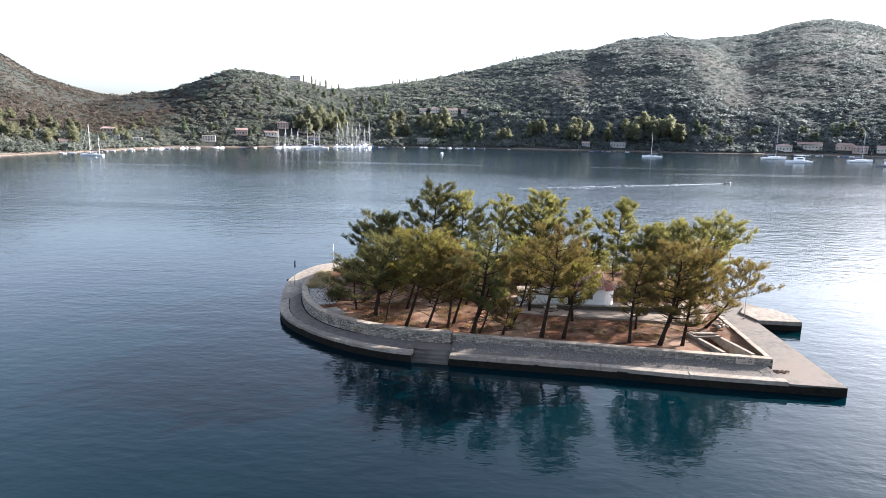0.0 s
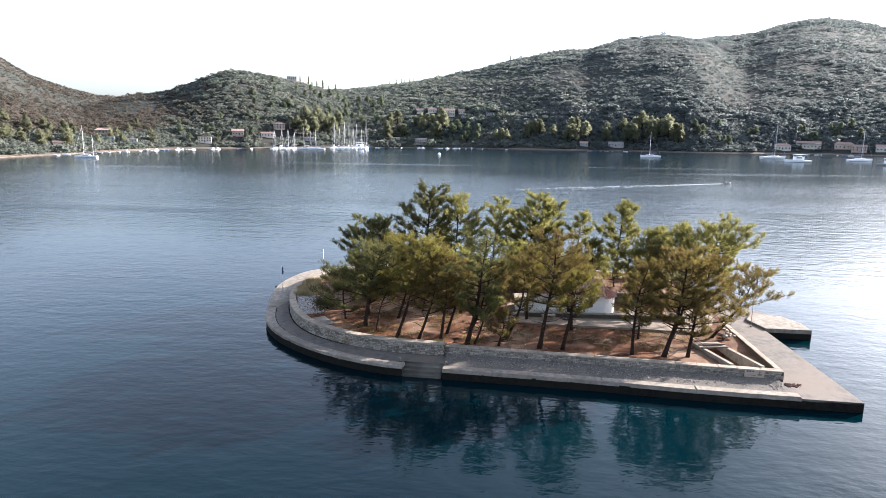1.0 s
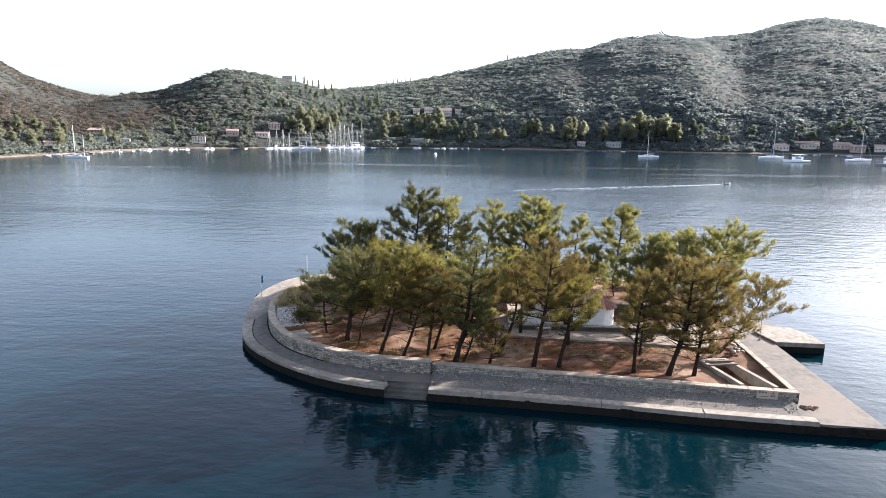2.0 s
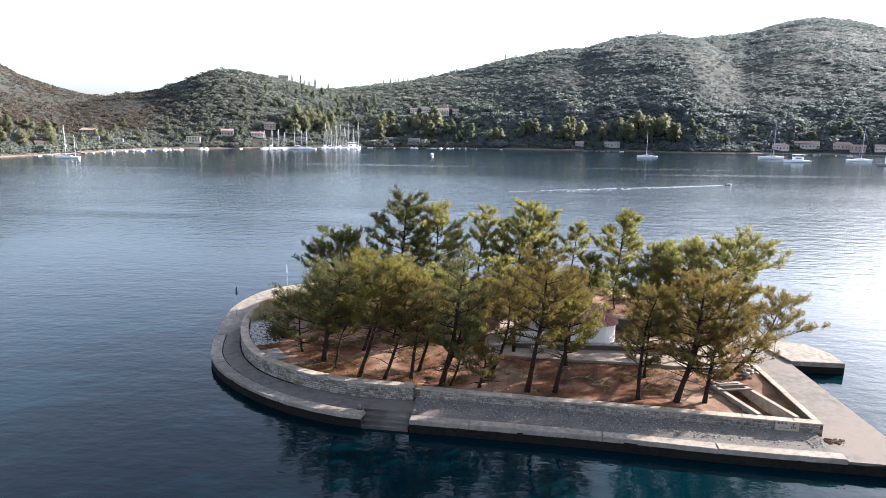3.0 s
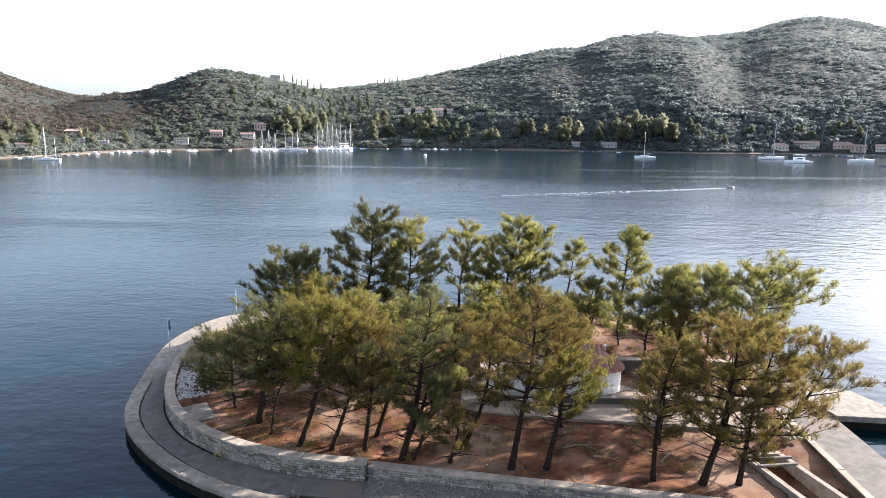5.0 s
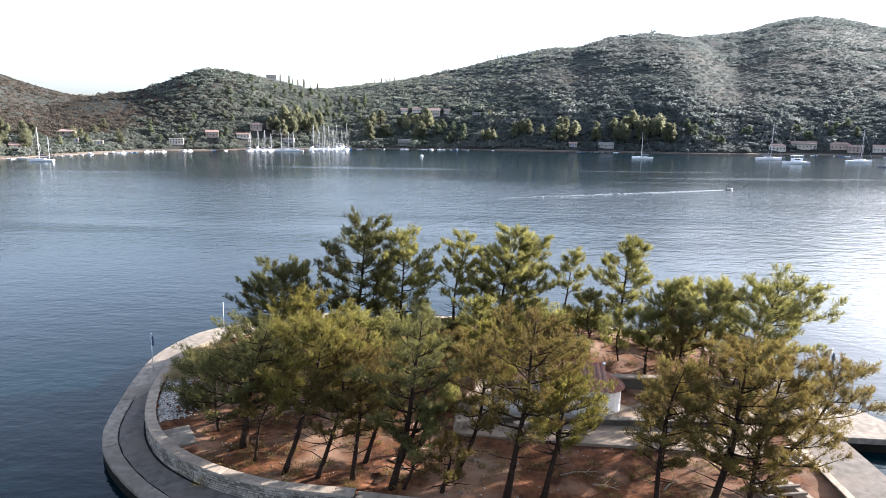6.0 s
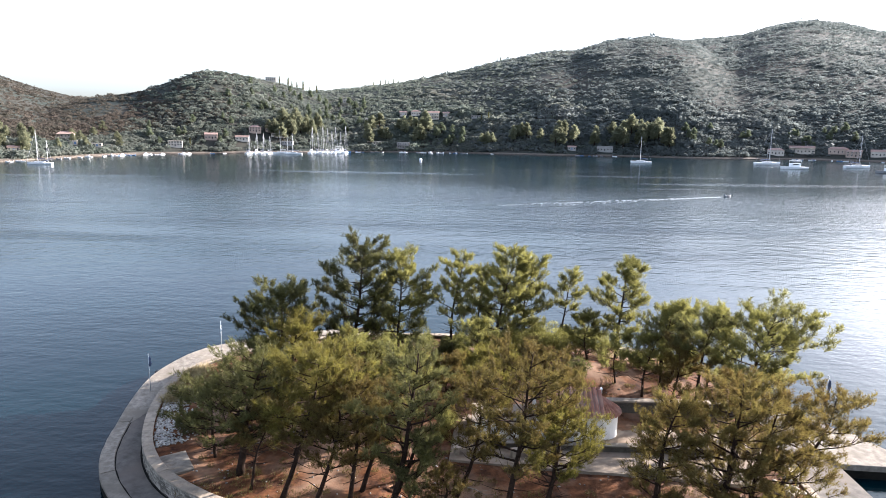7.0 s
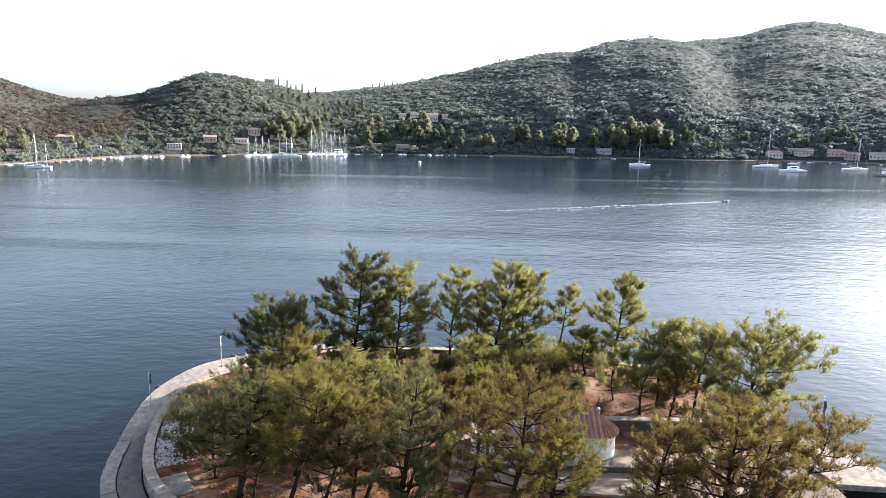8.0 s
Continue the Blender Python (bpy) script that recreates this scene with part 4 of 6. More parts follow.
# gravel bed between kerb and low wall
bm = bmesh.new()
cum_f = along(WALL_FRONT)
rows = []
for k in range(50):
    s = 0.4 + k / 49 * (cum_f[-1] - 0.5)
    x, y, a = point_on(WALL_FRONT, s, cum_f)
    q = np.array([np.interp(-x, -EDGE_FRONT[:, 0], EDGE_FRONT[:, 0]), np.interp(-x, -EDGE_FRONT[:, 0], EDGE_FRONT[:, 1])])
    rows.append([bm.verts.new((x + (q[0] - x) * u, y + (q[1] + 0.72 - y) * u, 0.79 + 0.2 * (1 - u) ** 1.4 + 0.02 * wave(x * 3, u * 9, 1.0))) for u in (0, 0.2, 0.45, 0.7, 1.0)])
for a, b in zip(rows, rows[1:]):
    for i in range(4):
        bm.faces.new((a[i], a[i + 1], b[i + 1], b[i]))
bmesh.ops.recalc_face_normals(bm, faces=bm.faces[:])
gravel_bed = tagged(part("pavement_gravel", bm, GRAVEL, smooth=True), "grey rubble bed between kerb and low wall", "gravel", kind="structure")


def scatter_stones(name, label, n, place, size, seed, material=None):
    rng = np.random.default_rng(seed)
    temps = [blob_template(300 + k, 1) for k in range(6)]
    V, F, at = [], [], 0
    for _ in range(n):
        x, y, z = place(rng)
        v, f = temps[rng.integers(0, 6)]
        s = rng.uniform(*size) * rng.uniform(0.6, 1.0)
        w = v * [s, s * rng.uniform(0.6, 1), s * rng.uniform(0.35, 0.7)]
        a = rng.uniform(0, 6.28)
        w = np.column_stack([w[:, 0] * math.cos(a) - w[:, 1] * math.sin(a), w[:, 0] * math.sin(a) + w[:, 1] * math.cos(a), w[:, 2]]) + [x, y, z]
        V.append(w)
        F.append(f + at)
        at += len(w)
    return tagged(mesh_from(name, np.vstack(V), np.vstack(F), material or RUBBLE), label, "stones", kind="stuff")


def on_bed(rng):
    s = rng.uniform(0.5, cum_f[-1] - 0.5)
    x, y, a = point_on(WALL_FRONT, s, cum_f)
    u = rng.uniform(0.02, 0.75) ** 1.2
    return x, y - u * 2.6, 0.80 + 0.2 * max(0, 1 - u * 2.6 / 2.4) ** 1.4


scatter_stones("rubble_stones", "small pale stones on the rubble bed", 1500, on_bed, (0.03, 0.10), 11)


def by_left_wall(rng):
    s = rng.uniform(16.5, 26.5)
    x, y, a = point_on(WALL_LEFT, s, cum_w)
    d = 0.7 + abs(rng.normal(0, 0.9))
    x, y = x + math.sin(a) * d, y - math.cos(a) * d
    return x, y, ground_z(x, y) + 0.03


scatter_stones("rubble_heap", "white broken stones heaped inside the curved wall", 1300, by_left_wall, (0.05, 0.17), 12, RUBBLE_WHITE)


def inside_wall(x, y, margin=0.7):
    """Whether a place lies inside the parapet, by a margin."""
    left = WALL_LEFT[np.argmin(np.hypot(WALL_LEFT[:, 0] - x, WALL_LEFT[:, 1] - y))]
    front_y = np.interp(-x, -WALL_FRONT[:, 0], WALL_FRONT[:, 1])
    centre = np.array([1.0, 61.0])
    return np.hypot(*(np.array([x, y]) - centre)) < np.hypot(*(left - centre)) - margin and (x < -4.2 or y > front_y + margin)


def on_earth(rng):
    while True:
        x, y = rng.uniform(-19, 20), rng.uniform(44.6, 75)
        if inside_wall(x, y):
            return x, y, ground_z(x, y) + 0.01


scatter_stones("ground_stones", "small stones lying on the reddish earth", 1100, on_earth, (0.03, 0.12), 13)

# flat concrete slab inside the wall
slab = thing("concrete_slab", -15.72, 53.0, 1.46, 35)
bm = bmesh.new()
box(bm, -0.85, 0.85, -1.25, 1.25, -0.12, 0.08)
bmesh.ops.bevel(bm, geom=bm.edges[:], offset=0.02, segments=1, affect="EDGES")
part("slab", bm, CURB, slab)
tagged(slab, "pale flat concrete slab lying inside the curved wall", "slab")


# ---------------------------------------------------------------- cisterns at the corner of the quay
def low_wall(x0, y0, x1, y1, z0, z1, thick, label):
    ln, a = math.hypot(x1 - x0, y1 - y0), math.degrees(math.atan2(y1 - y0, x1 - x0))
    root = thing("low_wall", (x0 + x1) / 2, (y0 + y1) / 2, z0, a)
    bm = bmesh.new()
    box(bm, -ln / 2, ln / 2, -thick / 2, thick / 2, 0, z1 - z0 - 0.06)
    bmesh.ops.subdivide_edges(bm, edges=[e for e in bm.edges if e.calc_length() > 1], cuts=6)
    part("body", bm, COPING, root)
    bm = bmesh.new()
    box(bm, -ln / 2, ln / 2, -thick / 2 - 0.012, thick / 2 + 0.03, z1 - z0 - 0.06, z1 - z0)
    bmesh.ops.bevel(bm, geom=bm.edges[:], offset=0.015, segments=1, affect="EDGES")
    part("capping", bm, COPING, root)
    return tagged(root, label, "wall", "tank walls")


low_wall(17.75, 45.0, 16.5, 49.6, 0.8, 1.62, 0.28, "low rendered wall of an empty open tank")
low_wall(19.95, 44.75, 18.5, 49.9, 0.8, 1.62, 0.28, "low rendered dividing wall of an empty open tank")
low_wall(16.4, 49.75, 18.6, 50.15, 0.8, 1.58, 0.25, "low rendered end wall of an empty open tank")
for k, yy in enumerate((48.9, 49.6)):
    root = thing("beam", 17.75, yy - 0.3, 1.6, 10)
    bm = bmesh.new()
    box(bm, -1.15, 1.15, -0.09, 0.09, 0.02, 0.12)
    bmesh.ops.bevel(bm, geom=bm.edges[:], offset=0.02, segments=1, affect="EDGES")
    part("timber", bm, CONCRETE, root)
    tagged(root, "pale beam laid across the open tank", "beam", "beams over the tank")
scatter_stones("tank_debris", "dark rubble and litter in the open tank", 160, lambda r: (r.uniform(19.9, 20.7), r.uniform(45, 50), 0.70 + r.uniform(0, 0.25)), (0.06, 0.2), 14, RUST_SHADED)
# Dark rubble stands in for the shadow on the tank floor.
scatter_stones("tank_litter", "rusty rubble darkening the open tank's floor in place of its shadow", 150, lambda r: (r.uniform(17.6, 19.2), r.uniform(45.2, 49.4), 0.64 + r.uniform(0, 0.1)), (0.05, 0.18), 17, RUST_SHADED)
# Dark flat stones stand in for the shade of a hole.
scatter_stones("broken_corner", "dark reddish stones standing in for the shaded hole in the collapsed kerb", 140, lambda r: (21.5 + r.normal(0, 0.3), 43.3 + r.normal(0, 0.2), 0.72 + r.uniform(0, 0.04)), (0.04, 0.15), 15, RUST_SHADED)
scatter_stones("plastic_sacks", "pale sacks and litter dumped beside the tank", 26, lambda r: (20.2 + r.normal(0, 0.35), 52.4 + r.normal(0, 0.5), 1.5 + r.uniform(0, 0.2)), (0.15, 0.4), 16, CURB)

# notice board on the low wall
sx, sy, sa = point_on(WALL_FRONT, 2.05, cum_f)
sign = thing("notice_board", sx - 0.09 * math.sin(sa) * 1.0, sy + 0.09 * math.cos(sa), 0.98, math.degrees(sa) + 180)
bm = bmesh.new()
box(bm, -0.68, 0.68, -0.03, 0.03, 0, 0.62)
part("board", bm, SIGN_WHITE, sign)
for k, (x, w) in enumerate(((-0.5, 0.14), (-0.3, 0.14), (-0.1, 0.14))):
    bm = bmesh.new()
    box(bm, x - w / 2, x + w / 2, -0.036, -0.03, 0.40, 0.52)
    part("letter_bar", bm, SIGN_INK, sign, "plain dark bar")
bm = bmesh.new()
box(bm, -0.45, 0.1, -0.036, -0.03, 0.14, 0.18)
part("line_bar", bm, SIGN_INK, sign, "thin dark bar")
bm = bmesh.new()
box(bm, 0.33, 0.38, -0.037, -0.031, 0.16, 0.52)
box(bm, 0.25, 0.46, -0.0375, -0.0315, 0.42, 0.46)
box(bm, 0.22, 0.30, -0.0372, -0.0312, 0.16, 0.30, Matrix.Rotation(0.0, 4, "Y"))
box(bm, 0.41, 0.49, -0.0374, -0.0314, 0.16, 0.30)
part("anchor_mark", bm, SIGN_INK, sign, "plain dark anchor shape")
tagged(sign, "weathered beige board with a dark anchor mark on the wall", "sign")


def pole(x, y, z, h, label, flag=None):
    root = thing("pole", x, y, z)
    bm = bmesh.new()
    tube(bm, [(0, 0, -0.02), (0, 0, h * 0.5), (0.02, 0, h)], [0.03, 0.026, 0.02], 8)
    part("shaft", bm, METAL, root, smooth=True)
    bm = bmesh.new()
    tube(bm, [(0, 0, 0), (0, 0, 0.12)], [0.11, 0.09], 10)
    part("socket", bm, CURB, root)
    bm = bmesh.new()
    bmesh.ops.create_uvsphere(bm, u_segments=8, v_segments=6, radius=0.05, matrix=Matrix.Translation((0.02, 0, h + 0.03)))
    part("finial", bm, METAL, root, smooth=True)
    if flag:
        bm = bmesh.new()
        g = [[bm.verts.new((0.04 + 0.16 * i / 5 + 0.03 * math.sin(j * 1.7 + i), 0.05 * math.sin(i * 1.9 + j * 0.8), h * 0.96 - j * flag / 8)) for i in range(6)] for j in range(9)]
        for a, b in zip(g, g[1:]):
            for i in range(5):
                bm.faces.new((a[i], a[i + 1], b[i + 1], b[i]))
        ret = bmesh.ops.extrude_face_region(bm, geom=bm.faces[:])
        for v in [q for q in ret["geom"] if isinstance(q, bmesh.types.BMVert)]:
            v.co.y += 0.012
        bmesh.ops.recalc_face_normals(bm, faces=bm.faces[:])
        part("flag", bm, BLUE, root, "limp hanging flag", smooth=True)
    return tagged(root, label, "pole", "poles on the quay")


pole(-22.7, 64.0, QUAY_Z, 3.3, "slim grey pole with a small limp blue flag on the quay", 0.8)
pole(-19.95, 71.4, WALL_Z - 0.08, 2.7, "slim bare white pole at the top of the ramp")
pole(24.3, 57.4, QUAY_Z, 5.6, "tall slim flagpole with a limp blue flag beside the pier", 1.6)

# rocks awash behind the quay
for k, (x, y, r) in enumerate(((-25.3, 70.5, 0.5), (-24.8, 71.3, 0.35), (-24.4, 72.1, 0.4), (-21.5, 78.3, 0.75), (-22.3, 77.4, 0.4), (-20.6, 78.9, 0.55))):
    root = thing("rock", x, y, 0, k * 50)
    v, f = blob_template(500 + k, 2)
    mesh_from("rock_body", (v * [r * 0.7, r * 0.5, r * 0.34]), f, ROCK, root)
    tagged(root, "dark wet rock awash beside the quay", "rock", "rocks by the quay")

# raised slab of the side pier
pier = thing("pier_slab", 27.2, 58.6, 0)
bm = bmesh.new()
prism(bm, [(-1.95, -2.15), (2.1, -2.4), (2.2, -0.2), (1.35, 2.0), (-1.2, 3.0), (-2.6, 0.6)], 0.55, 0.93)
bmesh.ops.bevel(bm, geom=[e for e in bm.edges if all(v.co.z > 0.9 for v in e.verts)], offset=0.03, segments=1, affect="EDGES")
part("deck", bm, CURB, pier)
tagged(pier, "pale concrete slab of the short side pier", "pier")


# ---------------------------------------------------------------- chapel and its terrace
bm = bmesh.new()
prism(bm, [(0.6, 54.25), (6.2, 53.55), (11.4, 53.2), (18.2, 52.35), (20.6, 56.5), (20.6, 61.6), (2.2, 61.9), (0.8, 58.0)], 0.9, 1.64)
bmesh.ops.bevel(bm, geom=[e for e in bm.edges if all(v.co.z > 1.6 for v in e.verts)], offset=0.03, segments=1, affect="EDGES")
tagged(part("pavement_terrace", bm, TERRACE), "pale concrete terrace round the chapel", "terrace", kind="structure")
bm = bmesh.new()
box(bm, 3.0, 17.6, 55.75, 56.1, 1.6, 2.0, None)
tw = part("wall_terrace", bm, MORTAR)
tagged(tw, "low wall across the chapel terrace with a pale top", "wall", kind="structure")
bm = bmesh.new()
box(bm, 2.95, 17.65, 55.7, 56.15, 2.0, 2.07)
part("capping", bm, CURB, tw, "pale concrete capping")
bm = bmesh.new()
box(bm, 11.6, 20.4, 61.0, 61.4, 1.6, 2.65)
rw = tagged(part("wall_bank", bm, MORTAR), "retaining wall holding the earth bank behind the chapel", "wall", kind="structure")
bm = bmesh.new()
box(bm, 11.55, 20.45, 60.93, 61.5, 2.65, 2.75)
part("capping", bm, COPING, rw)


def chapel():
    root = thing("chapel", 7.4, 58.5, 1.63)
    hw, x0, x1, ez, rz = 1.75, -1.2, 3.0, 1.85, 2.95
    bm = bmesh.new()
    prof = [(-hw, 0), (hw, 0), (hw, ez), (0, rz), (-hw, ez)]
    a = [bm.verts.new((x0, y, z)) for y, z in prof]
    b = [bm.verts.new((x1, y, z)) for y, z in prof]
    bm.faces.new(a)
    bm.faces.new(b[::-1])
    for i in range(5):
        bm.faces.new((a[i], b[i], b[(i + 1) % 5], a[(i + 1) % 5]))
    bmesh.ops.recalc_face_normals(bm, faces=bm.faces[:])
    part("nave_wall", bm, PLASTER, root, "whitewashed wall")
    # low annexe with a flat top
    bm = bmesh.new()
    box(bm, -5.3, x0 - 0.01, -1.45, 1.3, 0, 1.05)
    part("annexe_wall", bm, PLASTER, root, "whitewashed low wall")
    bm = bmesh.new()
    box(bm, -5.4, x0 - 0.02, -1.55, 1.4, 1.05, 1.15)
    bmesh.ops.bevel(bm, geom=bm.edges[:], offset=0.02, segments=1, affect="EDGES")
    part("annexe_roof", bm, COPING, root, "flat pale roof slab")
    # half-round apse
    bm = bmesh.new()
    n = 14
    lo = [bm.verts.new((x1 - 0.02 + 1.25 * math.sin(math.pi * k / n), -1.25 * math.cos(math.pi * k / n), 0)) for k in range(n + 1)]
    hi = [bm.verts.new((v.co.x, v.co.y, 1.6)) for v in lo]
    for k in range(n):
        bm.faces.new((lo[k], lo[k + 1], hi[k + 1], hi[k]))
    bm.faces.new(hi)
    part("apse_wall", bm, PLASTER, root, "whitewashed half-round wall", smooth=False)
    # its roof: rows of clay tiles that run down from the peak
    rows_n = 15
    for k in range(rows_n):
        u0, u1 = math.pi * (k + 0.06) / rows_n, math.pi * (k + 0.94) / rows_n
        bm = bmesh.new()
        um, R = (u0 + u1) / 2, 1.45
        peak = Vector((x1 + 0.02, 0, 2.62))
        pts = [Vector((x1 + R * math.sin(u), -R * math.cos(u), 1.58 + d)) for u, d in ((u0, 0), (um, 0.09), (u1, 0))]
        inner = [peak + (p - peak) * 0.06 for p in pts]
        vs = [bm.verts.new(p) for p in pts + inner]
        vb = [bm.verts.new(p - Vector((0, 0, 0.05))) for p in pts + inner]
        for t3 in (vs, vb):
            bm.faces.new((t3[0], t3[1], t3[4], t3[3]))
            bm.faces.new((t3[1], t3[2], t3[5], t3[4]))
        bm.faces.new((vs[0], vs[1], vb[1], vb[0]))
        bm.faces.new((vs[1], vs[2], vb[2], vb[1]))
        bm.faces.new((vs[0], vs[3], vb[3], vb[0]))
        bm.faces.new((vs[2], vs[5], vb[5], vb[2]))
        bmesh.ops.recalc_face_normals(bm, faces=bm.faces[:])
        part("roof_tile", bm, TILE, root)
    # nave roof: barrel tile rows on both slopes
    for sgn in (-1, 1):
        for k in range(14):
            xa = x0 - 0.1 + (x1 - x0 + 0.15) * k / 14
            bm = bmesh.new()
            sec = []
            for y, z in ((sgn * (hw + 0.22), ez - 0.08), (0, rz + 0.05)):
                sec.append([bm.verts.new((xa + 0.305 * u, y, z + 0.10 * math.sin(math.pi * u) + 0.03)) for u in (0.04, 0.3, 0.5, 0.7, 0.96)])
            for i in range(4):
                bm.faces.new((sec[0][i], sec[0][i + 1], sec[1][i + 1], sec[1][i]))
            ret = bmesh.ops.extrude_face_region(bm, geom=bm.faces[:])
            for v in [q for q in ret["geom"] if isinstance(q, bmesh.types.BMVert)]:
                v.co.z += 0.03
            bmesh.ops.recalc_face_normals(bm, faces=bm.faces[:])
            part("roof_tile", bm, TILE, root)
    bm = bmesh.new()
    box(bm, x1 - 0.1, x1 + 0.1, -0.14, 0.14, 2.5, 3.02)
    box(bm, x1 - 0.13, x1 + 0.13, -0.17, 0.17, 3.02, 3.07)
    part("gable_post", bm, PLASTER, root, "small white gable post")
    bm = bmesh.new()
    box(bm, -0.5, 0.3, -hw - 0.05, -hw - 0.01, 0, 1.6)
    door = part("door", bm, BARK, root, "dark brown wooden door")
    bm = bmesh.new()
    box(bm, 1.3, 1.9, -hw - 0.04, -hw - 0.01, 0.8, 1.45)
    part("window", bm, MORTAR, root, "small dark window")
    return tagged(root, "small whitewashed chapel with a clay-tiled roof and round apse", "chapel")


chapel()
for x, y, s in ((1.6, 55.2, 1.0), (5.0, 55.0, 0.8), (2.6, 56.4, 0.7)):
    root = thing("stone_bench", x, y, 1.64, 20 * s)
    bm = bmesh.new()
    box(bm, -0.8 * s, 0.8 * s, -0.22, 0.22, 0.38, 0.46)
    part("seat", bm, COPING, root)
    for q in (-0.6, 0.6):
        bm = bmesh.new()
        box(bm, q * s - 0.12, q * s + 0.12, -0.18, 0.18, 0, 0.38)
        part("leg", bm, COPING, root)
    tagged(root, "pale stone bench on the chapel terrace", "bench", "benches on the terrace")


# ---------------------------------------------------------------- shrubs and grass on the islet
def leaf_cloud(name, centres, sizes, per, blade, width, material, parent, seed, up=0.5, flat=0.75):
    rng = np.random.default_rng(seed)
    C, S = np.array(centres), np.array(sizes)
    ci = np.repeat(np.arange(len(C)), per)
    d = rng.normal(0, 1, (len(ci), 3))
    d /= np.linalg.norm(d, axis=1)[:, None]
    P = C[ci] + d * (S[ci] * rng.uniform(0.3, 1, len(ci)) ** 0.6)[:, None] * [1, 1, flat]
    P[:, 2] = np.maximum(P[:, 2], 0.03)
    D = d * 0.8 + rng.normal(0, 0.5, d.shape) + [0, 0, up]
    D /= np.linalg.norm(D, axis=1)[:, None]
    W = np.cross(D, rng.normal(0, 1, D.shape))
    W /= np.linalg.norm(W, axis=1)[:, None]
    L, w = rng.uniform(0.6, 1.2, (len(P), 1)) * blade, rng.uniform(0.6, 1.2, (len(P), 1)) * width
    V = np.stack([P - W * w, P + W * w, P + D * L], 1).reshape(-1, 3)
    return mesh_from(name, V, np.arange(len(V)).reshape(-1, 3), material, parent)


def shrub(x, y, r, h, material, seed, label, per=420):
    rng = np.random.default_rng(seed)
    root = thing("shrub", x, y, ground_z(x, y))
    cs = [(rng.normal(0, r * 0.5), rng.normal(0, r * 0.5), rng.uniform(0.25, 0.75) * h) for _ in range(9)]
    for c in cs[:5]:
        bm = bmesh.new()
        tube(bm, [(0, 0, -0.05), (c[0] * 0.4, c[1] * 0.4, c[2] * 0.5), c], [0.04, 0.025, 0.008], 5)
        part("stem", bm, BARK, root)
    leaf_cloud("foliage", cs, [r * rng.uniform(0.35, 0.6) for _ in cs], per, 0.2, 0.026, material, root, seed)
    return tagged(root, label, "shrub", "shrubs on the islet")


for i, (x, y, r, h, m) in enumerate([(-16.0, 56.8, 1.1, 1.6, D_), (-14.9, 64.0, 1.3, 1.6, G), (-16.2, 67.4, 0.9, 1.1, G),
                                     (2.6, 72.0, 1.5, 2.4, G), (4.4, 72.6, 1.4, 2.2, G), (6.0, 71.8, 1.5, 2.5, G), (7.6, 72.6, 1.4, 2.3, G), (8.9, 71.9, 1.6, 2.6, G), (10.6, 72.6, 1.5, 2.4, G), (12.3, 72.2, 1.5, 2.6, G), (0.8, 73.2, 1.2, 1.9, G), (-4.8, 73.6, 1.2, 1.6, D_), (-2.2, 74.0, 1.1, 1.5, D_),
                                     (-9.0, 72.6, 1.3, 1.6, D_), (3.4, 70.2, 1.5, 2.2, G), (5.2, 69.8, 1.6, 2.4, D_), (7.2, 70.0, 1.7, 2.3, G), (9.2, 70.3, 1.6, 2.5, G), (11.0, 70.6, 1.6, 2.4, D_), (13.4, 71.2, 1.5, 2.4, G), (0.4, 71.0, 1.2, 1.5, D_), (-6.4, 73.2, 1.2, 1.7, D_), (10.0, 65.5, 1.1, 1.5, D_), (15.8, 68.5, 1.2, 1.6, G), (18.8, 68.0, 1.3, 1.5, G),
                                     (0.2, 58.0, 1.0, 1.3, G), (-3.0, 64.5, 1.2, 1.4, Y), (-0.5, 67.5, 1.2, 1.3, G)]):
    shrub(x, y, r, h, m, 700 + i, {D_: "dark green low shrub on the reddish earth", G: "green low shrub on the reddish earth", Y: "yellowish low shrub on the reddish earth"}[m])
rng = np.random.default_rng(77)
cs, sz = [], []
for _ in range(48):
    s = rng.uniform(23.0, 31)
    x, y, a = point_on(WALL_LEFT, s, cum_w)
    d = rng.uniform(0.7, 2.4)
    x, y = x + math.sin(a) * d, y - math.cos(a) * d
    cs.append((x, y, ground_z(x, y) + 0.2))
    sz.append(rng.uniform(0.25, 0.5))
lc, ls = [], []
for _ in range(640):
    x, y = rng.uniform(-15, 17), rng.uniform(48.2, 75)
    if 0 < x and 52.5 < y < 62.3:
        continue
    lc.append((x, y, ground_z(x, y) + 0.08))
    ls.append(rng.uniform(0.15, 0.6))
tagged(leaf_cloud("undergrowth", lc, ls, 90, 0.22, 0.014, UNDERGROWTH, None, 79, up=0.5, flat=0.5), "low olive and brown undergrowth on the earth", "undergrowth", kind="stuff")
tagged(leaf_cloud("dry_grass", cs, sz, 90, 0.4, 0.018, DRY_GRASS, None, 78, up=1.2), "straw-coloured dry grass beside the curved wall", "grass", kind="stuff")


# ---------------------------------------------------------------- far shore: promenade, trees, houses
ROOF_PINK = mat("faded_roof_tiles", (0.22, 0.145, 0.12), (0.31, 0.22, 0.185), 1.5, 0.9, 0.2, 6, per_object=0.15)
WALL_PALE = mat("pale_house_render", (0.42, 0.37, 0.31), (0.54, 0.48, 0.41), 0.6, 0.9, 0.0, per_object=0.12)
WALL_PINK = mat("pinkish_house_render", (0.30, 0.22, 0.18), (0.40, 0.31, 0.255), 0.6, 0.9, 0.0, per_object=0.12)
WALL_STONE = mat("grey_stone_house", (0.20, 0.19, 0.18), (0.32, 0.30, 0.28), 0.9, 0.9, 0.0)
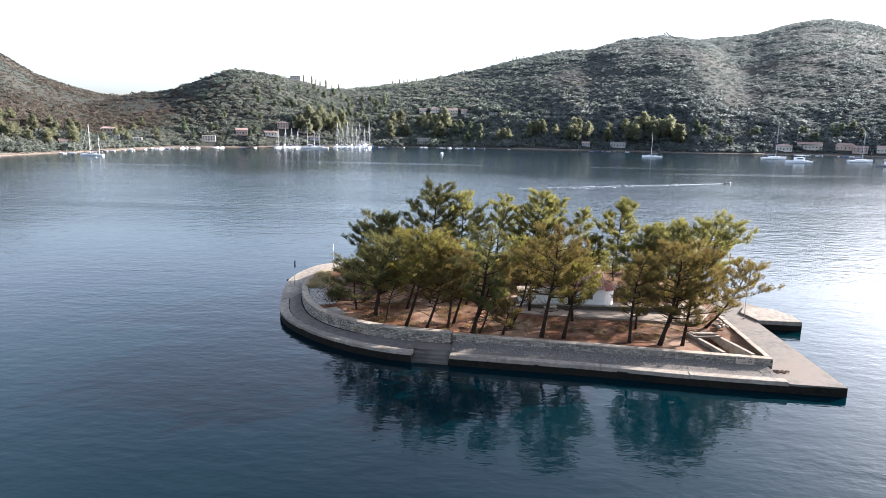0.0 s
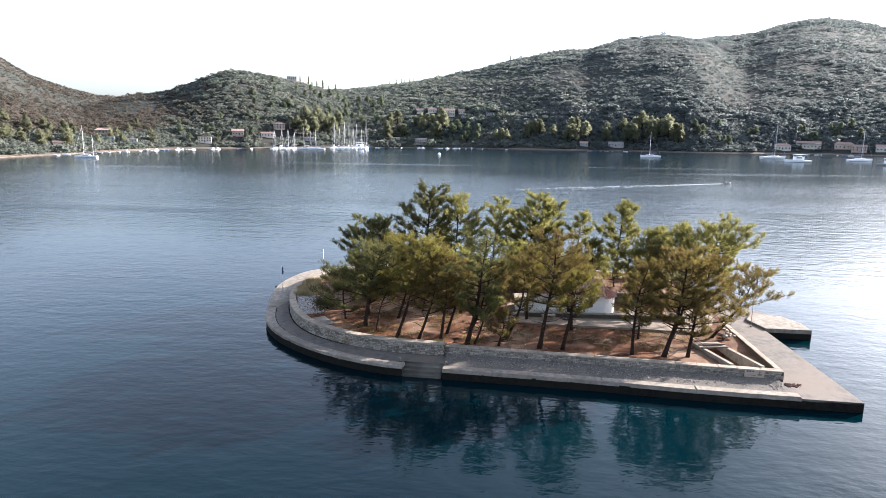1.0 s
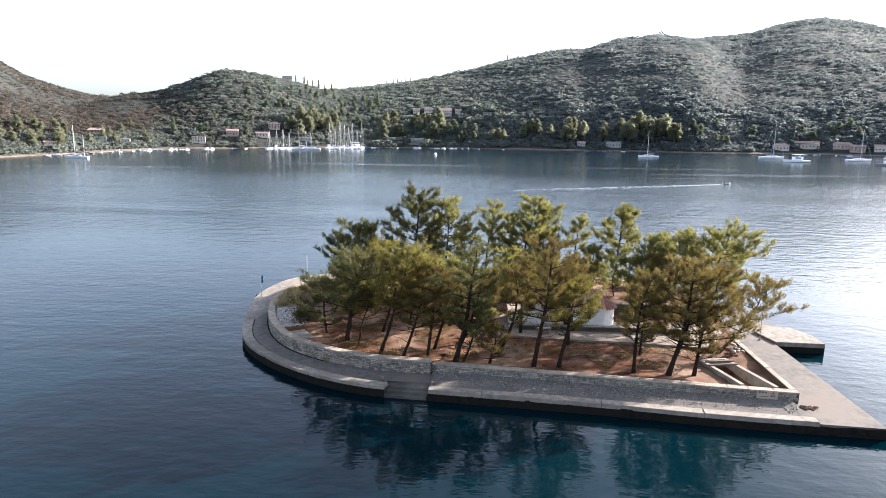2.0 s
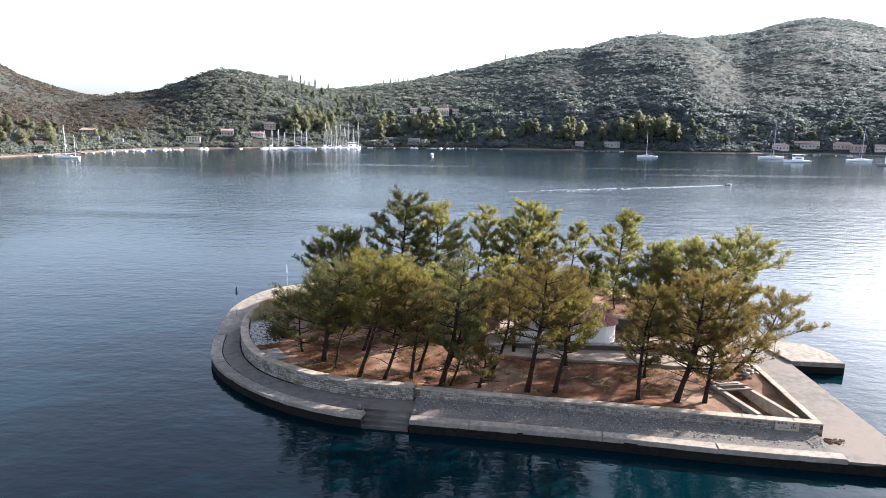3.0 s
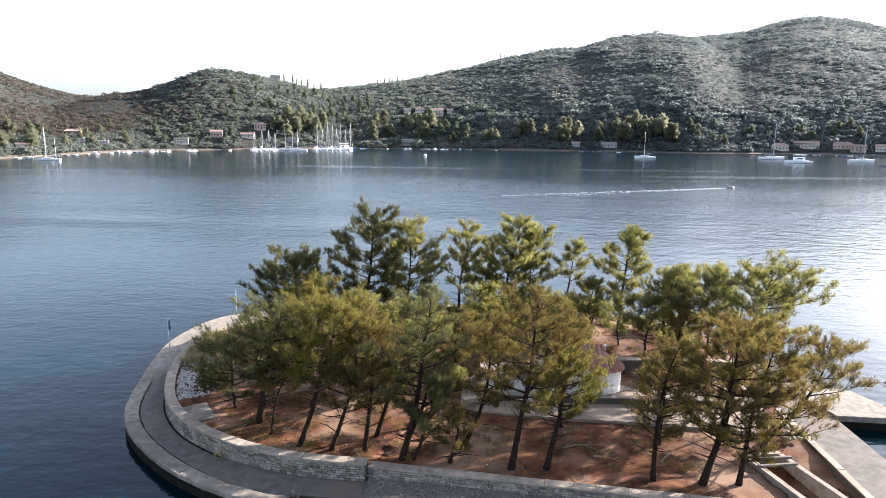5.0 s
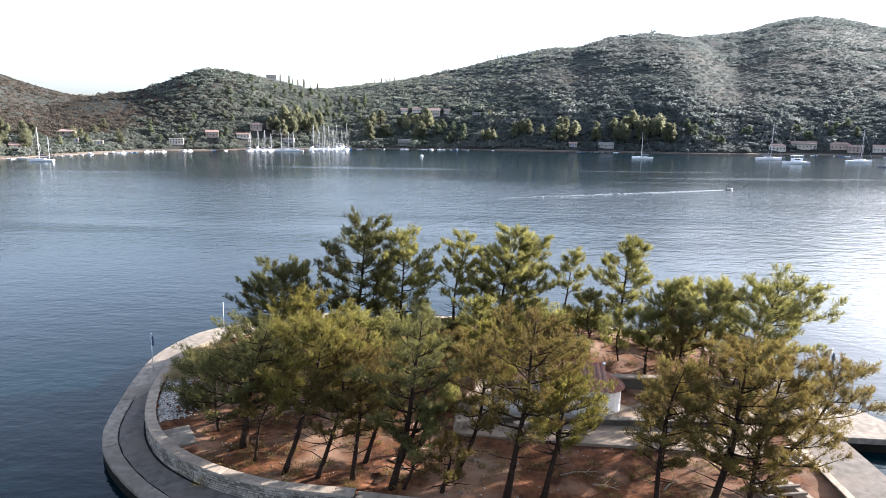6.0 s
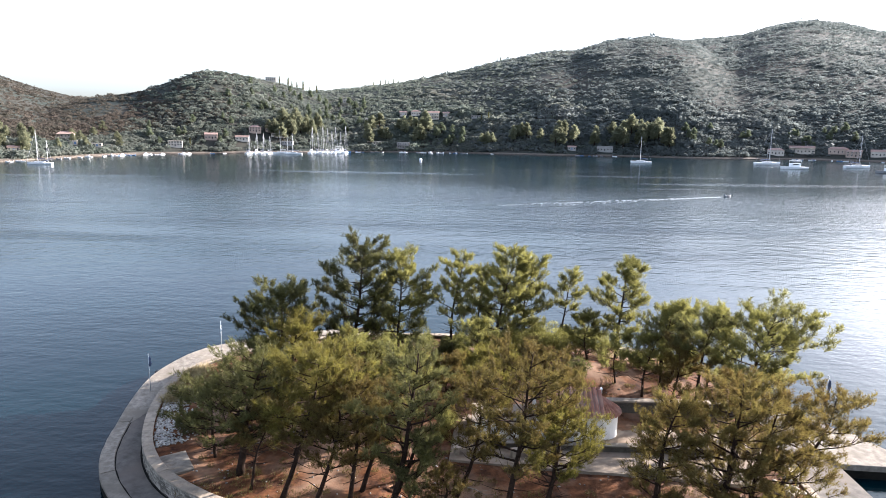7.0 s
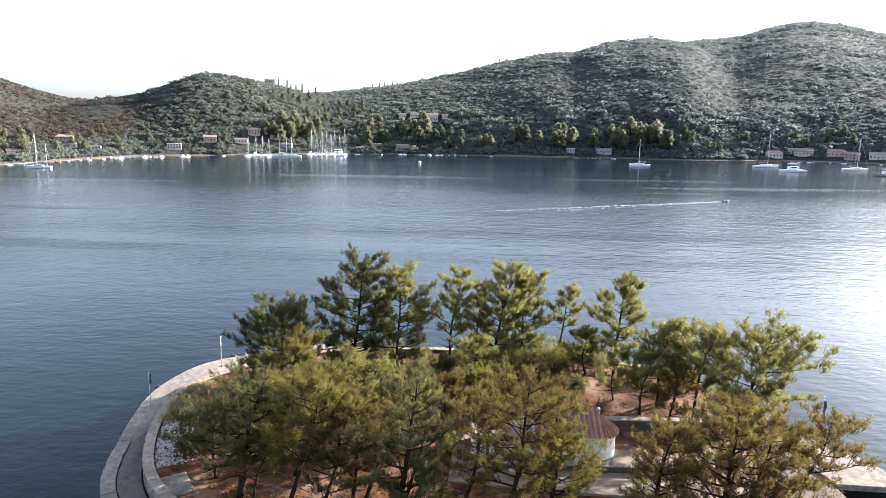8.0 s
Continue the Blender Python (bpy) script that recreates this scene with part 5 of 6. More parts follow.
DARK_PANE = mat("dark_window_glass", (0.015, 0.017, 0.02), (0.03, 0.033, 0.038), 1.0, 0.15, 0.0)
SAIL_BLUE = mat("navy_sail_cover", (0.02, 0.03, 0.08), (0.03, 0.05, 0.12), 2.0, 0.8, 0.0)
MAST = mat("white_painted_spar", (0.5, 0.5, 0.5), (0.62, 0.62, 0.62), 2.0, 0.4, 0.0)
BOAT_BLUE = mat("blue_boat_paint", (0.05, 0.12, 0.26), (0.07, 0.16, 0.32), 2.0, 0.4, 0.0)
BOAT_GREY = mat("grey_rubber", (0.16, 0.16, 0.17), (0.24, 0.24, 0.25), 2.0, 0.6, 0.0)
BEACH = mat("pale_shingle", (0.075, 0.062, 0.05), (0.13, 0.108, 0.088), 0.5, 0.95, 0.0, None, (0.14, 0.115, 0.094))

bm = bmesh.new()
rows = []
for az in np.linspace(-44, 44, 300):
    a = math.radians(az)
    r0 = SHORE_R(az)
    x, y = EYE[0] + r0 * math.sin(a), EYE[1] + r0 * math.cos(a)
    r0 = r0 + 5 * wave(x, y, 60, 3.3)
    rows.append([bm.verts.new((EYE[0] + (r0 + d) * math.sin(a), EYE[1] + (r0 + d) * math.cos(a), z)) for d, z in ((-1.6, -0.8), (-1.2, 0.55), (1.0, 0.8), (3.2, 1.3), (6.0, 0.3))])
for a, b in zip(rows, rows[1:]):
    for i in range(4):
        bm.faces.new((a[i], b[i], b[i + 1], a[i + 1]))
bmesh.ops.recalc_face_normals(bm, faces=bm.faces[:])
tagged(part("pavement_shore", bm, BEACH), "pale promenade and shingle strip along the far shore", "promenade", kind="structure")


def shore_tree_meshes(seed, kind):
    rng = np.random.default_rng(seed)
    root = thing("shore_tree", 0, 0, 0)
    bm = bmesh.new()
    h = 1.0
    cs, sz = [], []
    if kind == "cypress":
        tube(bm, [(0, 0, -0.3), (0, 0, 7.5)], [0.16, 0.03], 6)
        for k in range(14):
            u = k / 13
            cs.append((rng.normal(0, 0.08), rng.normal(0, 0.08), 0.7 + 7.4 * u))
            sz.append(0.25 + 0.75 * math.sin(math.pi * min(1, u * 0.75 + 0.22)) * (1 - 0.55 * u))
        part("trunk", bm, BARK, root)
        leaf_cloud("crown", cs, sz, 45, 0.55, 0.16, NEEDLES_DARK, root, seed, up=1.2, flat=1.0)
    else:
        top = 10.0
        tube(bm, [(0, 0, -0.4), (rng.normal(0, 0.3), rng.normal(0, 0.3), 3.5), (rng.normal(0, 0.5), rng.normal(0, 0.5), 8.0)], [0.30, 0.22, 0.06], 7)
        for k in range(24):
            a, u = rng.uniform(0, 6.28), rng.uniform(0.28, 1)
            r = 3.1 * math.sin(math.pi * min(0.97, 0.2 + 0.75 * u)) * rng.uniform(0.25, 1.0)
            c = (r * math.cos(a), r * math.sin(a), top * u * rng.uniform(0.88, 1.02))
            cs.append(c)
            sz.append(rng.uniform(0.7, 1.5))
            if k % 3 == 0:
                tube(bm, [(0, 0, c[2] * 0.55), (c[0] * 0.5, c[1] * 0.5, c[2] * 0.8), c], [0.12, 0.07, 0.02], 5)
        part("trunk", bm, BARK, root)
        leaf_cloud("crown", cs, sz, 75, 0.8, 0.26, SHORE_LEAF if kind == "pale" else FAR_PINE, root, seed, up=0.3, flat=0.85)
    return root


SHORE_TREES = {}
for kind, lab, cat in (("pale", "tall pale-green broad tree by the far shore", "tree"), ("green", "dense green pine on the slope above the far shore", "pine tree"), ("cypress", "slender dark cypress on the hill crest", "cypress")):
    SHORE_TREES[kind] = [tagged(shore_tree_meshes(900 + 10 * len(SHORE_TREES) + k, kind), lab, cat, {"pale": "trees along the far shore", "green": "pines above the far shore", "cypress": "cypresses on the crest"}[kind]) for k in range(4)]
used = set()


def plant(kind, az, d, scale, rng):
    a = math.radians(az)
    r = (SHORE_R(az) + d) if d < 400 else d
    x, y = EYE[0] + r * math.sin(a), EYE[1] + r * math.cos(a)
    k = int(rng.integers(0, 4))
    src = SHORE_TREES[kind][k]
    m = pose(x, y, max(hill_height(x, y), 0.5) - 0.1, 0, 0, rng.uniform(0, 360)) @ Matrix.Diagonal((scale * rng.uniform(0.85, 1.2), scale * rng.uniform(0.85, 1.2), scale, 1))
    if (kind, k) not in used:
        used.add((kind, k))
        src.matrix_basis = m
        return src
    return copy_thing(src, m @ Matrix.Diagonal((1 / src.scale[0], 1 / src.scale[1], 1 / src.scale[2], 1)))


rng = np.random.default_rng(31)
# clusters: kind, bearing range, depth behind the shore, count, size
for kind, a0, a1, d0, d1, n, sc in (("pale", -38.5, -33, 12, 60, 22, 0.9), ("pale", -33, -27, 14, 50, 10, 0.65), ("pale", -16.4, -12.0, 16, 60, 22, 1.35), ("green", -26, -17, 12, 45, 12, 0.7),
                                    ("pale", -8.5, -3.0, 18, 55, 22, 1.25), ("pale", 1.5, 3.2, 12, 22, 4, 1.0), ("pale", 4.2, 11.2, 14, 30, 20, 1.25), ("pale", 12.5, 17.8, 12, 32, 20, 1.45),
                                    ("green", -3, 1.5, 14, 40, 10, 0.9), ("green", 18, 33, 14, 50, 26, 0.75), ("green", -14, -8, 40, 160, 24, 0.75), ("green", -20, -10, 60, 150, 30, 0.6)):
    for _ in range(n):
        plant(kind, rng.uniform(a0, a1), rng.uniform(d0, d1), sc * rng.uniform(0.75, 1.15), rng)
for az, d, sc in ((-15.6, 722, 1.1), (-14.9, 724, 1.3), (-14.6, 726, 0.9), (-14.2, 728, 1.0), (-13.7, 732, 1.35), (-12.6, 745, 1.3), (-13.2, 740, 0.8), (-7.9, 872, 0.9), (-7.3, 874, 1.0), (-6.9, 876, 1.1), (-6.6, 878, 0.9), (-6.2, 880, 1.1), (-5.8, 882, 0.9), (2.6, 955, 1.4), (2.9, 956, 1.1), (-22.5, 520, 0.9), (-9.9, 590, 1.0), (1.5, 600, 1.2), (2.1, 604, 1.3)):
    plant("cypress", az, d, sc * 0.8, rng)


def house(x, y, w, d, h, turn, roof="gable", walls=None, storeys=1, bays=4, label="", porch=False, dz=0.0):
    """A house: walls, roof, windows each with pane and sill, a door."""
    z = max(hill_height(x, y), 1.0) + dz
    root = thing("house", x, y, z, turn)
    bm = bmesh.new()
    box(bm, -w / 2, w / 2, -d / 2, d / 2, -2.0, h)
    part("wall", bm, walls or WALL_PALE, root)
    bm = bmesh.new()
    o = 0.45
    if roof == "flat":
        box(bm, -w / 2 - 0.2, w / 2 + 0.2, -d / 2 - 0.2, d / 2 + 0.2, h, h + 0.35)
        rm = walls or WALL_PALE
    else:
        rise = 0.22 * min(w, d) + 0.4
        ins = 0.0 if roof == "gable" else min(w, d) * 0.45
        q = [bm.verts.new(c) for c in ((-w / 2 - o, -d / 2 - o, h - 0.05), (w / 2 + o, -d / 2 - o, h - 0.05), (w / 2 + o, d / 2 + o, h - 0.05), (-w / 2 - o, d / 2 + o, h - 0.05))]
        p2 = [bm.verts.new(c) for c in ((-w / 2 - o + ins, 0, h + rise), (w / 2 + o - ins, 0, h + rise))]
        for f in ((q[0], q[1], p2[1], p2[0]), (q[2], q[3], p2[0], p2[1]), (q[1], q[2], p2[1]), (q[3], q[0], p2[0]), (q[3], q[2], q[1], q[0])):
            bm.faces.new(f)
        bmesh.ops.recalc_face_normals(bm, faces=bm.faces[:])
        rm = ROOF_PINK
    rf = part("roof", bm, rm, root)
    if roof != "flat":
        bm = bmesh.new()
        box(bm, w * 0.2, w * 0.2 + 0.6, 0.2, 0.8, h, h + 0.22 * min(w, d) + 1.2)
        part("chimney", bm, walls or WALL_PALE, rf)
    sh = h / storeys
    for st in range(storeys):
        for k in range(bays):
            cx = -w / 2 + w * (k + 0.5) / bays
            if st == 0 and k == bays // 2:
                bm = bmesh.new()
                box(bm, cx - 0.55, cx + 0.55, -d / 2 - 0.06, -d / 2 - 0.01, 0, 2.1)
                part("door", bm, BOAT_BLUE if w < 11 else DARK_PANE, root)
                continue
            z0 = st * sh + 0.9
            bm = bmesh.new()
            for bx in ((cx - 0.72, cx - 0.6), (cx + 0.6, cx + 0.72)):
                box(bm, bx[0], bx[1], -d / 2 - 0.08, -d / 2 - 0.01, z0, z0 + 1.35)
            box(bm, cx - 0.72, cx + 0.72, -d / 2 - 0.08, -d / 2 - 0.01, z0 + 1.35, z0 + 1.47)
            wf = part("window", bm, WALL_PALE, root)
            bm = bmesh.new()
            box(bm, cx - 0.6, cx + 0.6, -d / 2 - 0.05, -d / 2 - 0.012, z0, z0 + 1.35)
            part("pane", bm, DARK_PANE, wf)
            bm = bmesh.new()
            box(bm, cx - 0.8, cx + 0.8, -d / 2 - 0.16, -d / 2 - 0.01, z0 - 0.1, z0)
            part("sill", bm, WALL_PALE, wf)
    if porch:
        bm = bmesh.new()
        box(bm, -w / 2, w / 2, -d / 2 - 2.6, -d / 2 - 0.1, sh - 0.12, sh + 0.06)
        part("canopy", bm, walls or WALL_PALE, root, "flat canopy")
        for k in range(5):
            px = -w / 2 + 0.2 + (w - 0.4) * k / 4
            bm = bmesh.new()
            tube(bm, [(px, -d / 2 - 2.4, -1.5), (px, -d / 2 - 2.4, sh - 0.1)], [0.14, 0.12], 8)
            part("post", bm, walls or WALL_PALE, root)
    root.scale = (0.74, 0.74, 0.68)
    return tagged(root, label, "house", "houses round the bay")


house(-262.9, 432.7, 14, 8, 3.2, 28, "hip", WALL_PALE, 1, 5, "low white house with a wide pink roof among trees", True)
house(-252.8, 423.9, 6, 5, 3.0, 28, "flat", WALL_PALE, 1, 2, "small white flat-roofed house below the trees")
house(-244.3, 434.4, 10, 5, 2.6, 24, "flat", WALL_PALE, 1, 4, "long low white house near the shore")
house(-209.3, 474.9, 13, 7, 5.0, 20, "flat", WALL_PALE, 2, 5, "white two-storey flat-roofed house near the shore")
house(-191.4, 495.8, 12, 7, 4.6, 18, "gable", WALL_PINK, 1, 4, "pinkish house with a tiled roof on the slope")
house(-166.9, 523.7, 12, 8, 5.2, 14, "hip", WALL_PINK, 2, 4, "pinkish two-storey house with a tiled roof above the marina")
house(-157.6, 532.5, 9, 7, 5.4, 12, "hip", WALL_PINK, 2, 3, "pinkish two-storey house with a hipped roof")
house(-150.0, 529.7, 14, 7, 3.4, 10, "flat", WALL_PALE, 1, 5, "pale house with a long terrace canopy above the marina", True)
house(-172.0, 508.0, 13, 6, 3.4, 16, "gable", WALL_PALE, 1, 4, "pale house with a tiled roof behind the marina")
house(-141.0, 523.0, 12, 6, 3.2, 10, "flat", WALL_STONE, 1, 4, "grey low house behind the moored yachts")
house(-89.2, 612.2, 9, 7, 6.2, 5, "flat", WALL_PALE, 2, 3, "white two-storey house among the trees")
house(-129.1, 701, 14, 7, 4.2, 6, "flat", WALL_PALE, 1, 5, "long white house high on the hillside")
house(-31.3, 624.0, 16, 9, 7.6, 2, "gable", WALL_PALE, 2, 5, "large white gabled two-storey house on the slope", True)
house(-48.0, 636, 12, 8, 4.2, 4, "hip", WALL_PALE, 1, 4, "white house with a tiled roof on the slope")
house(-60.4, 638, 9, 7, 4.2, 4, "gable", WALL_PALE, 1, 3, "white gabled house on the slope")
house(-19.0, 628, 8, 6, 4.0, 2, "gable", WALL_PALE, 1, 3, "white annexe beside the large house")
house(-52.6, 560.0, 14, 8, 6.6, 4, "flat", WALL_STONE, 2, 5, "grey stone house with a pillared porch by the water", True)
house(-78.0, 566.0, 16, 6, 3.2, 6, "flat", WALL_PALE, 1, 5, "low white waterside tavern with a canopy", True)
house(113.3, 545.0, 17, 8, 5.0, -8, "flat", WALL_STONE, 1, 5, "grey flat-roofed boathouse by the promenade")
house(87.0, 546.0, 9, 5, 3.2, -8, "gable", WALL_STONE, 1, 3, "small grey house by the promenade")
house(243.1, 530.0, 16, 8, 4.6, -20, "hip", WALL_PALE, 1, 5, "pale low house with a tiled roof on the far shore")
house(266.0, 536.0, 24, 9, 5.2, -22, "gable", WALL_PALE, 1, 7, "long pale house with a pink tiled roof", True)
house(290.2, 528.5, 18, 8, 4.8, -24, "hip", WALL_PINK, 1, 5, "pinkish house with a tiled roof on the far shore")
house(297.0, 519.5, 14, 8, 5.2, -26, "gable", WALL_PINK, 2, 4, "pink two-storey house on the far shore")
house(313.0, 513.5, 16, 8, 4.8, -28, "gable", WALL_PALE, 1, 5, "pale house with a tiled roof at the shore's end")
house(9.3, 616, 12, 5, 2.6, 0, "flat", WALL_STONE, 1, 4, "low grey building half hidden on the slope")
house(-203.0, 688, 14, 8, 4.6, 14, "flat", WALL_PALE, 2, 5, "pale flat-roofed house on top of the knoll", dz=1.0)
house(-255.0, 372, 8, 6, 3.0, 34, "gable", WALL_PINK, 1, 3, "small pinkish house under shore trees")


# ---------------------------------------------------------------- boats
def hull_mesh(length, beam, free, transom=0.75):
    """A lofted hull, bow towards +x, with a flat deck set in at the top."""
    bm = bmesh.new()
    secs = []
    n = 11
    for i in range(n):
        u = i / (n - 1)
        x = (u - 0.5) * length
        b = beam / 2 * (transom + (1 - transom) * min(1, u * 3)) * (1 - max(0, (u - 0.45) / 0.55) ** 2.2)
        b = max(b, 0.02)
        sheer = free * (0.85 + 0.35 * u * u)
        xs = x + (0.06 * length * u if i == n - 1 else 0)
        secs.append([bm.verts.new(v) for v in ((xs, -b, sheer), (xs * 0.99, -b * 0.93, 0.25 * free), (x * 0.97, -b * 0.6, -0.35), (x * 0.97, b * 0.6, -0.35), (xs * 0.99, b * 0.93, 0.25 * free), (xs, b, sheer))])
    for a, b in zip(secs, secs[1:]):
        for k in range(5):
            bm.faces.new((a[k], a[k + 1], b[k + 1], b[k]))
        bm.faces.new((a[5], a[0], b[0], b[5]))
    bm.faces.new(secs[0][::-1])
    bm.faces.new(secs[-1])
    bmesh.ops.recalc_face_normals(bm, faces=bm.faces[:])
    return bm


def sailboat(x, y, length, mast, turn, label, hull_mat=None, second=0.0, cover=True):
    root = thing("sailboat", x, y, 0, turn)
    beam, free = length * 0.29, length * 0.095
    hull = part("hull", hull_mesh(length, beam, free), hull_mat or WHITE, root)
    bm = bmesh.new()
    prism(bm, [(-0.18 * length, -beam * 0.26), (0.2 * length, -beam * 0.2), (0.27 * length, 0), (0.2 * length, beam * 0.2), (-0.18 * length, beam * 0.26)], free * 0.9, free * 0.9 + 0.55)
    bmesh.ops.bevel(bm, geom=[e for e in bm.edges if all(v.co.z > free + 0.3 for v in e.verts)], offset=0.12, segments=1, affect="EDGES")
    cabin = part("cabin", bm, WHITE, root)
    for sg in (-1, 1):
        bm = bmesh.new()
        box(bm, -0.12 * length, 0.15 * length, sg * beam * 0.255 - 0.02, sg * beam * 0.255 + 0.02, free * 0.9 + 0.18, free * 0.9 + 0.4)
        part("window", bm, DARK_PANE, cabin)
    bm = bmesh.new()
    box(bm, -0.3 * length, -0.17 * length, -beam * 0.25, beam * 0.25, free + 0.9, free + 1.02)
    for px in (-0.29, -0.18):
        for py in (-0.24, 0.24):
            box(bm, px * length - 0.03, px * length + 0.03, py * beam - 0.03, py * beam + 0.03, free * 0.9, free + 0.9)
    part("sprayhood", bm, SAIL_BLUE if cover else WHITE, root)
    masts = [(0.08 * length, mast)] + ([(-0.33 * length, second)] if second else [])
    for mx, mh in masts:
        bm = bmesh.new()
        tube(bm, [(mx, 0, free), (mx, 0, mh)], [0.12, 0.09], 8)
        mp = part("mast", bm, MAST, root)
        bm = bmesh.new()
        tube(bm, [(mx - 0.1, 0, free + 1.5), (mx - 0.36 * length * (mh / mast), 0, free + 1.6)], [0.09, 0.07], 6)
        boom = part("boom", bm, MAST, mp)
        bm = bmesh.new()
        tube(bm, [(mx - 0.2, 0, free + 1.72), (mx - 0.2 * length, 0, free + 1.78), (mx - 0.34 * length * (mh / mast), 0, free + 1.75)], [0.24, 0.2, 0.1], 7)
        part("furled_sail", bm, SAIL_BLUE if cover else CLOTH, mp)
        for u in (0.45, 0.72):
            bm = bmesh.new()
            tube(bm, [(mx, -beam * 0.24, free + (mh - free) * u), (mx, beam * 0.24, free + (mh - free) * u)], [0.045, 0.045], 5)
            part("spreader", bm, MAST, mp)
    for a, b in (((0.55 * length, 0, free * 1.15), (masts[0][0], 0, mast * 0.97)), ((-0.49 * length, 0, free), (masts[-1][0], 0, masts[-1][1] * 0.99)), ((0.05 * length, beam * 0.45, free), (masts[0][0], 0, mast * 0.95)), ((0.05 * length, -beam * 0.45, free), (masts[0][0], 0, mast * 0.95))):
        bm = bmesh.new()
        tube(bm, [a, b], [0.03, 0.03], 4)
        part("stay", bm, MAST, root)
    return tagged(root, label, "sailboat", "sailing boats in the bay")


def motorboat(x, y, length, turn, label, hull_mat=None, cabin=True):
    root = thing("motorboat", x, y, 0, turn)
    free = max(0.45, length * 0.09)
    part("hull", hull_mesh(length, length * 0.34, free, 0.9), hull_mat or WHITE, root)
    if cabin:
        bm = bmesh.new()
        prism(bm, [(-0.2 * length, -length * 0.1), (0.15 * length, -length * 0.09), (0.2 * length, 0), (0.15 * length, length * 0.09), (-0.2 * length, length * 0.1)], free * 0.9, free + 0.12 * length)
        cb = part("cabin", bm, WHITE, root)
        bm = bmesh.new()
        box(bm, -0.22 * length, 0.16 * length, -length * 0.11, length * 0.11, free + 0.20 * length, free + 0.215 * length)
        part("roof", bm, WHITE, cb)
        for px in (-0.2, 0.14):
            for py in (-0.1, 0.1):
                bm = bmesh.new()
                tube(bm, [(px * length, py * length, free + 0.1 * length), (px * length, py * length, free + 0.2 * length)], [0.05, 0.05], 5)
                part("post", bm, MAST, cb)
        bm = bmesh.new()
        box(bm, -0.1 * length, 0.12 * length, -length * 0.102, length * 0.102, free + 0.06 * length, free + 0.1 * length)
        part("window", bm, DARK_PANE, cb)
    else:
        bm = bmesh.new()
        box(bm, -0.1 * length, 0.0, -length * 0.13, length * 0.13, free * 0.9, free * 0.9 + 0.12)
        part("thwart", bm, CURB, root)
        bm = bmesh.new()
        box(bm, -0.55 * length, -0.47 * length, -0.16, 0.16, 0.1, free + 0.45)
        part("outboard", bm, BOAT_GREY, root)
    return tagged(root, label, "boat", "small boats in the bay")


sailboat(-212.7, 331.4, 11.5, 17.0, 188, "two-masted white ketch at anchor off the wooded shore", WHITE, 12.0)
for i, (x, y, ln, mh, tn) in enumerate(((-158.0, 482, 10, 14, 80), (-153.0, 484, 11, 15, 84), (-148.5, 485, 11, 15, 78), (-144.0, 486, 10, 13, 82), (-136.0, 489, 12, 17, 200), (-131.0, 490, 10, 14, 190), (-126.0, 486, 12, 15, 184),
                                        (-116.5, 503, 14, 20, 86), (-112.5, 504, 12, 16, 84), (-109.0, 506, 14, 21, 86), (-105.5, 507, 13, 19, 88), (-102.5, 508, 12, 17, 84), (-100.0, 510, 14, 20, 86), (-96.5, 512, 12, 16, 88), (-93.0, 514, 14, 21, 86))):
    sailboat(x, y, ln, mh, tn, "white sailing yacht moored stern-to at the marina" if i > 3 else "white sailing yacht moored beside the quay", cover=i % 3 != 1)
sailboat(114.6, 437, 12.5, 17.0, 172, "white sailing yacht at anchor with a furled sail")
sailboat(196.3, 441, 16.5, 23.0, 8, "large white sailing yacht at anchor with a tall mast")
sailboat(240.5, 419, 15.5, 20.0, 6, "white sailing yacht at anchor near the far houses")
sailboat(318.0, 470, 13.0, 17.0, 20, "white sailing yacht moored by the far shore")
motorboat(192.0, 397.5, 15.5, 188, "white motor cruiser with an open deck at anchor")
motorboat(229.0, 371, 13.0, 182, "long grey motorboat at anchor", BOAT_GREY)
motorboat(-98.0, 515, 16.0, 4, "dark-hulled motor yacht moored at the marina", BOAT_BLUE)
rng = np.random.default_rng(8)
for i, az in enumerate(list(rng.uniform(-36.5, -30.2, 7)) + list(rng.uniform(-29.8, -18.8, 26)) + list(rng.uniform(-10.2, -6.8, 8)) + list(rng.uniform(-6.0, 2.6, 18)) + list(rng.uniform(9.4, 14.2, 8)) + list(rng.uniform(25.0, 32.5, 12))):
    az = az + rng.uniform(-0.12, 0.12)
    a = math.radians(az)
    r0 = SHORE_R(az)
    x, y = EYE[0] + r0 * math.sin(a), EYE[1] + r0 * math.cos(a)
    r0 = r0 + 5 * wave(x, y, 60, 3.3) - rng.uniform(5.5, 11)
    k = int(rng.integers(0, 5))
    motorboat(EYE[0] + r0 * math.sin(a), EYE[1] + r0 * math.cos(a), rng.uniform(2.8, 4.8), rng.uniform(0, 360), ["small white open boat moored off the shore", "small white open boat moored off the shore", "small blue fishing boat moored off the shore", "small white cabin boat moored off the shore", "grey rubber dinghy moored off the shore"][k], [WHITE, WHITE, BOAT_BLUE, WHITE, BOAT_GREY][k], k == 3)
buoy = thing("mooring_buoy", -27.9, 423, 0)
bm = bmesh.new()
bmesh.ops.create_uvsphere(bm, u_segments=16, v_segments=10, radius=1.0, matrix=Matrix.Translation((0, 0, 0.55)))
part("float", bm, WHITE, buoy, smooth=True)
bm = bmesh.new()
tube(bm, [(0, 0, 1.5), (0, 0, 1.9)], [0.1, 0.1], 8)
part("ring", bm, METAL, buoy)
tagged(buoy, "large round white mooring buoy afloat", "buoy")

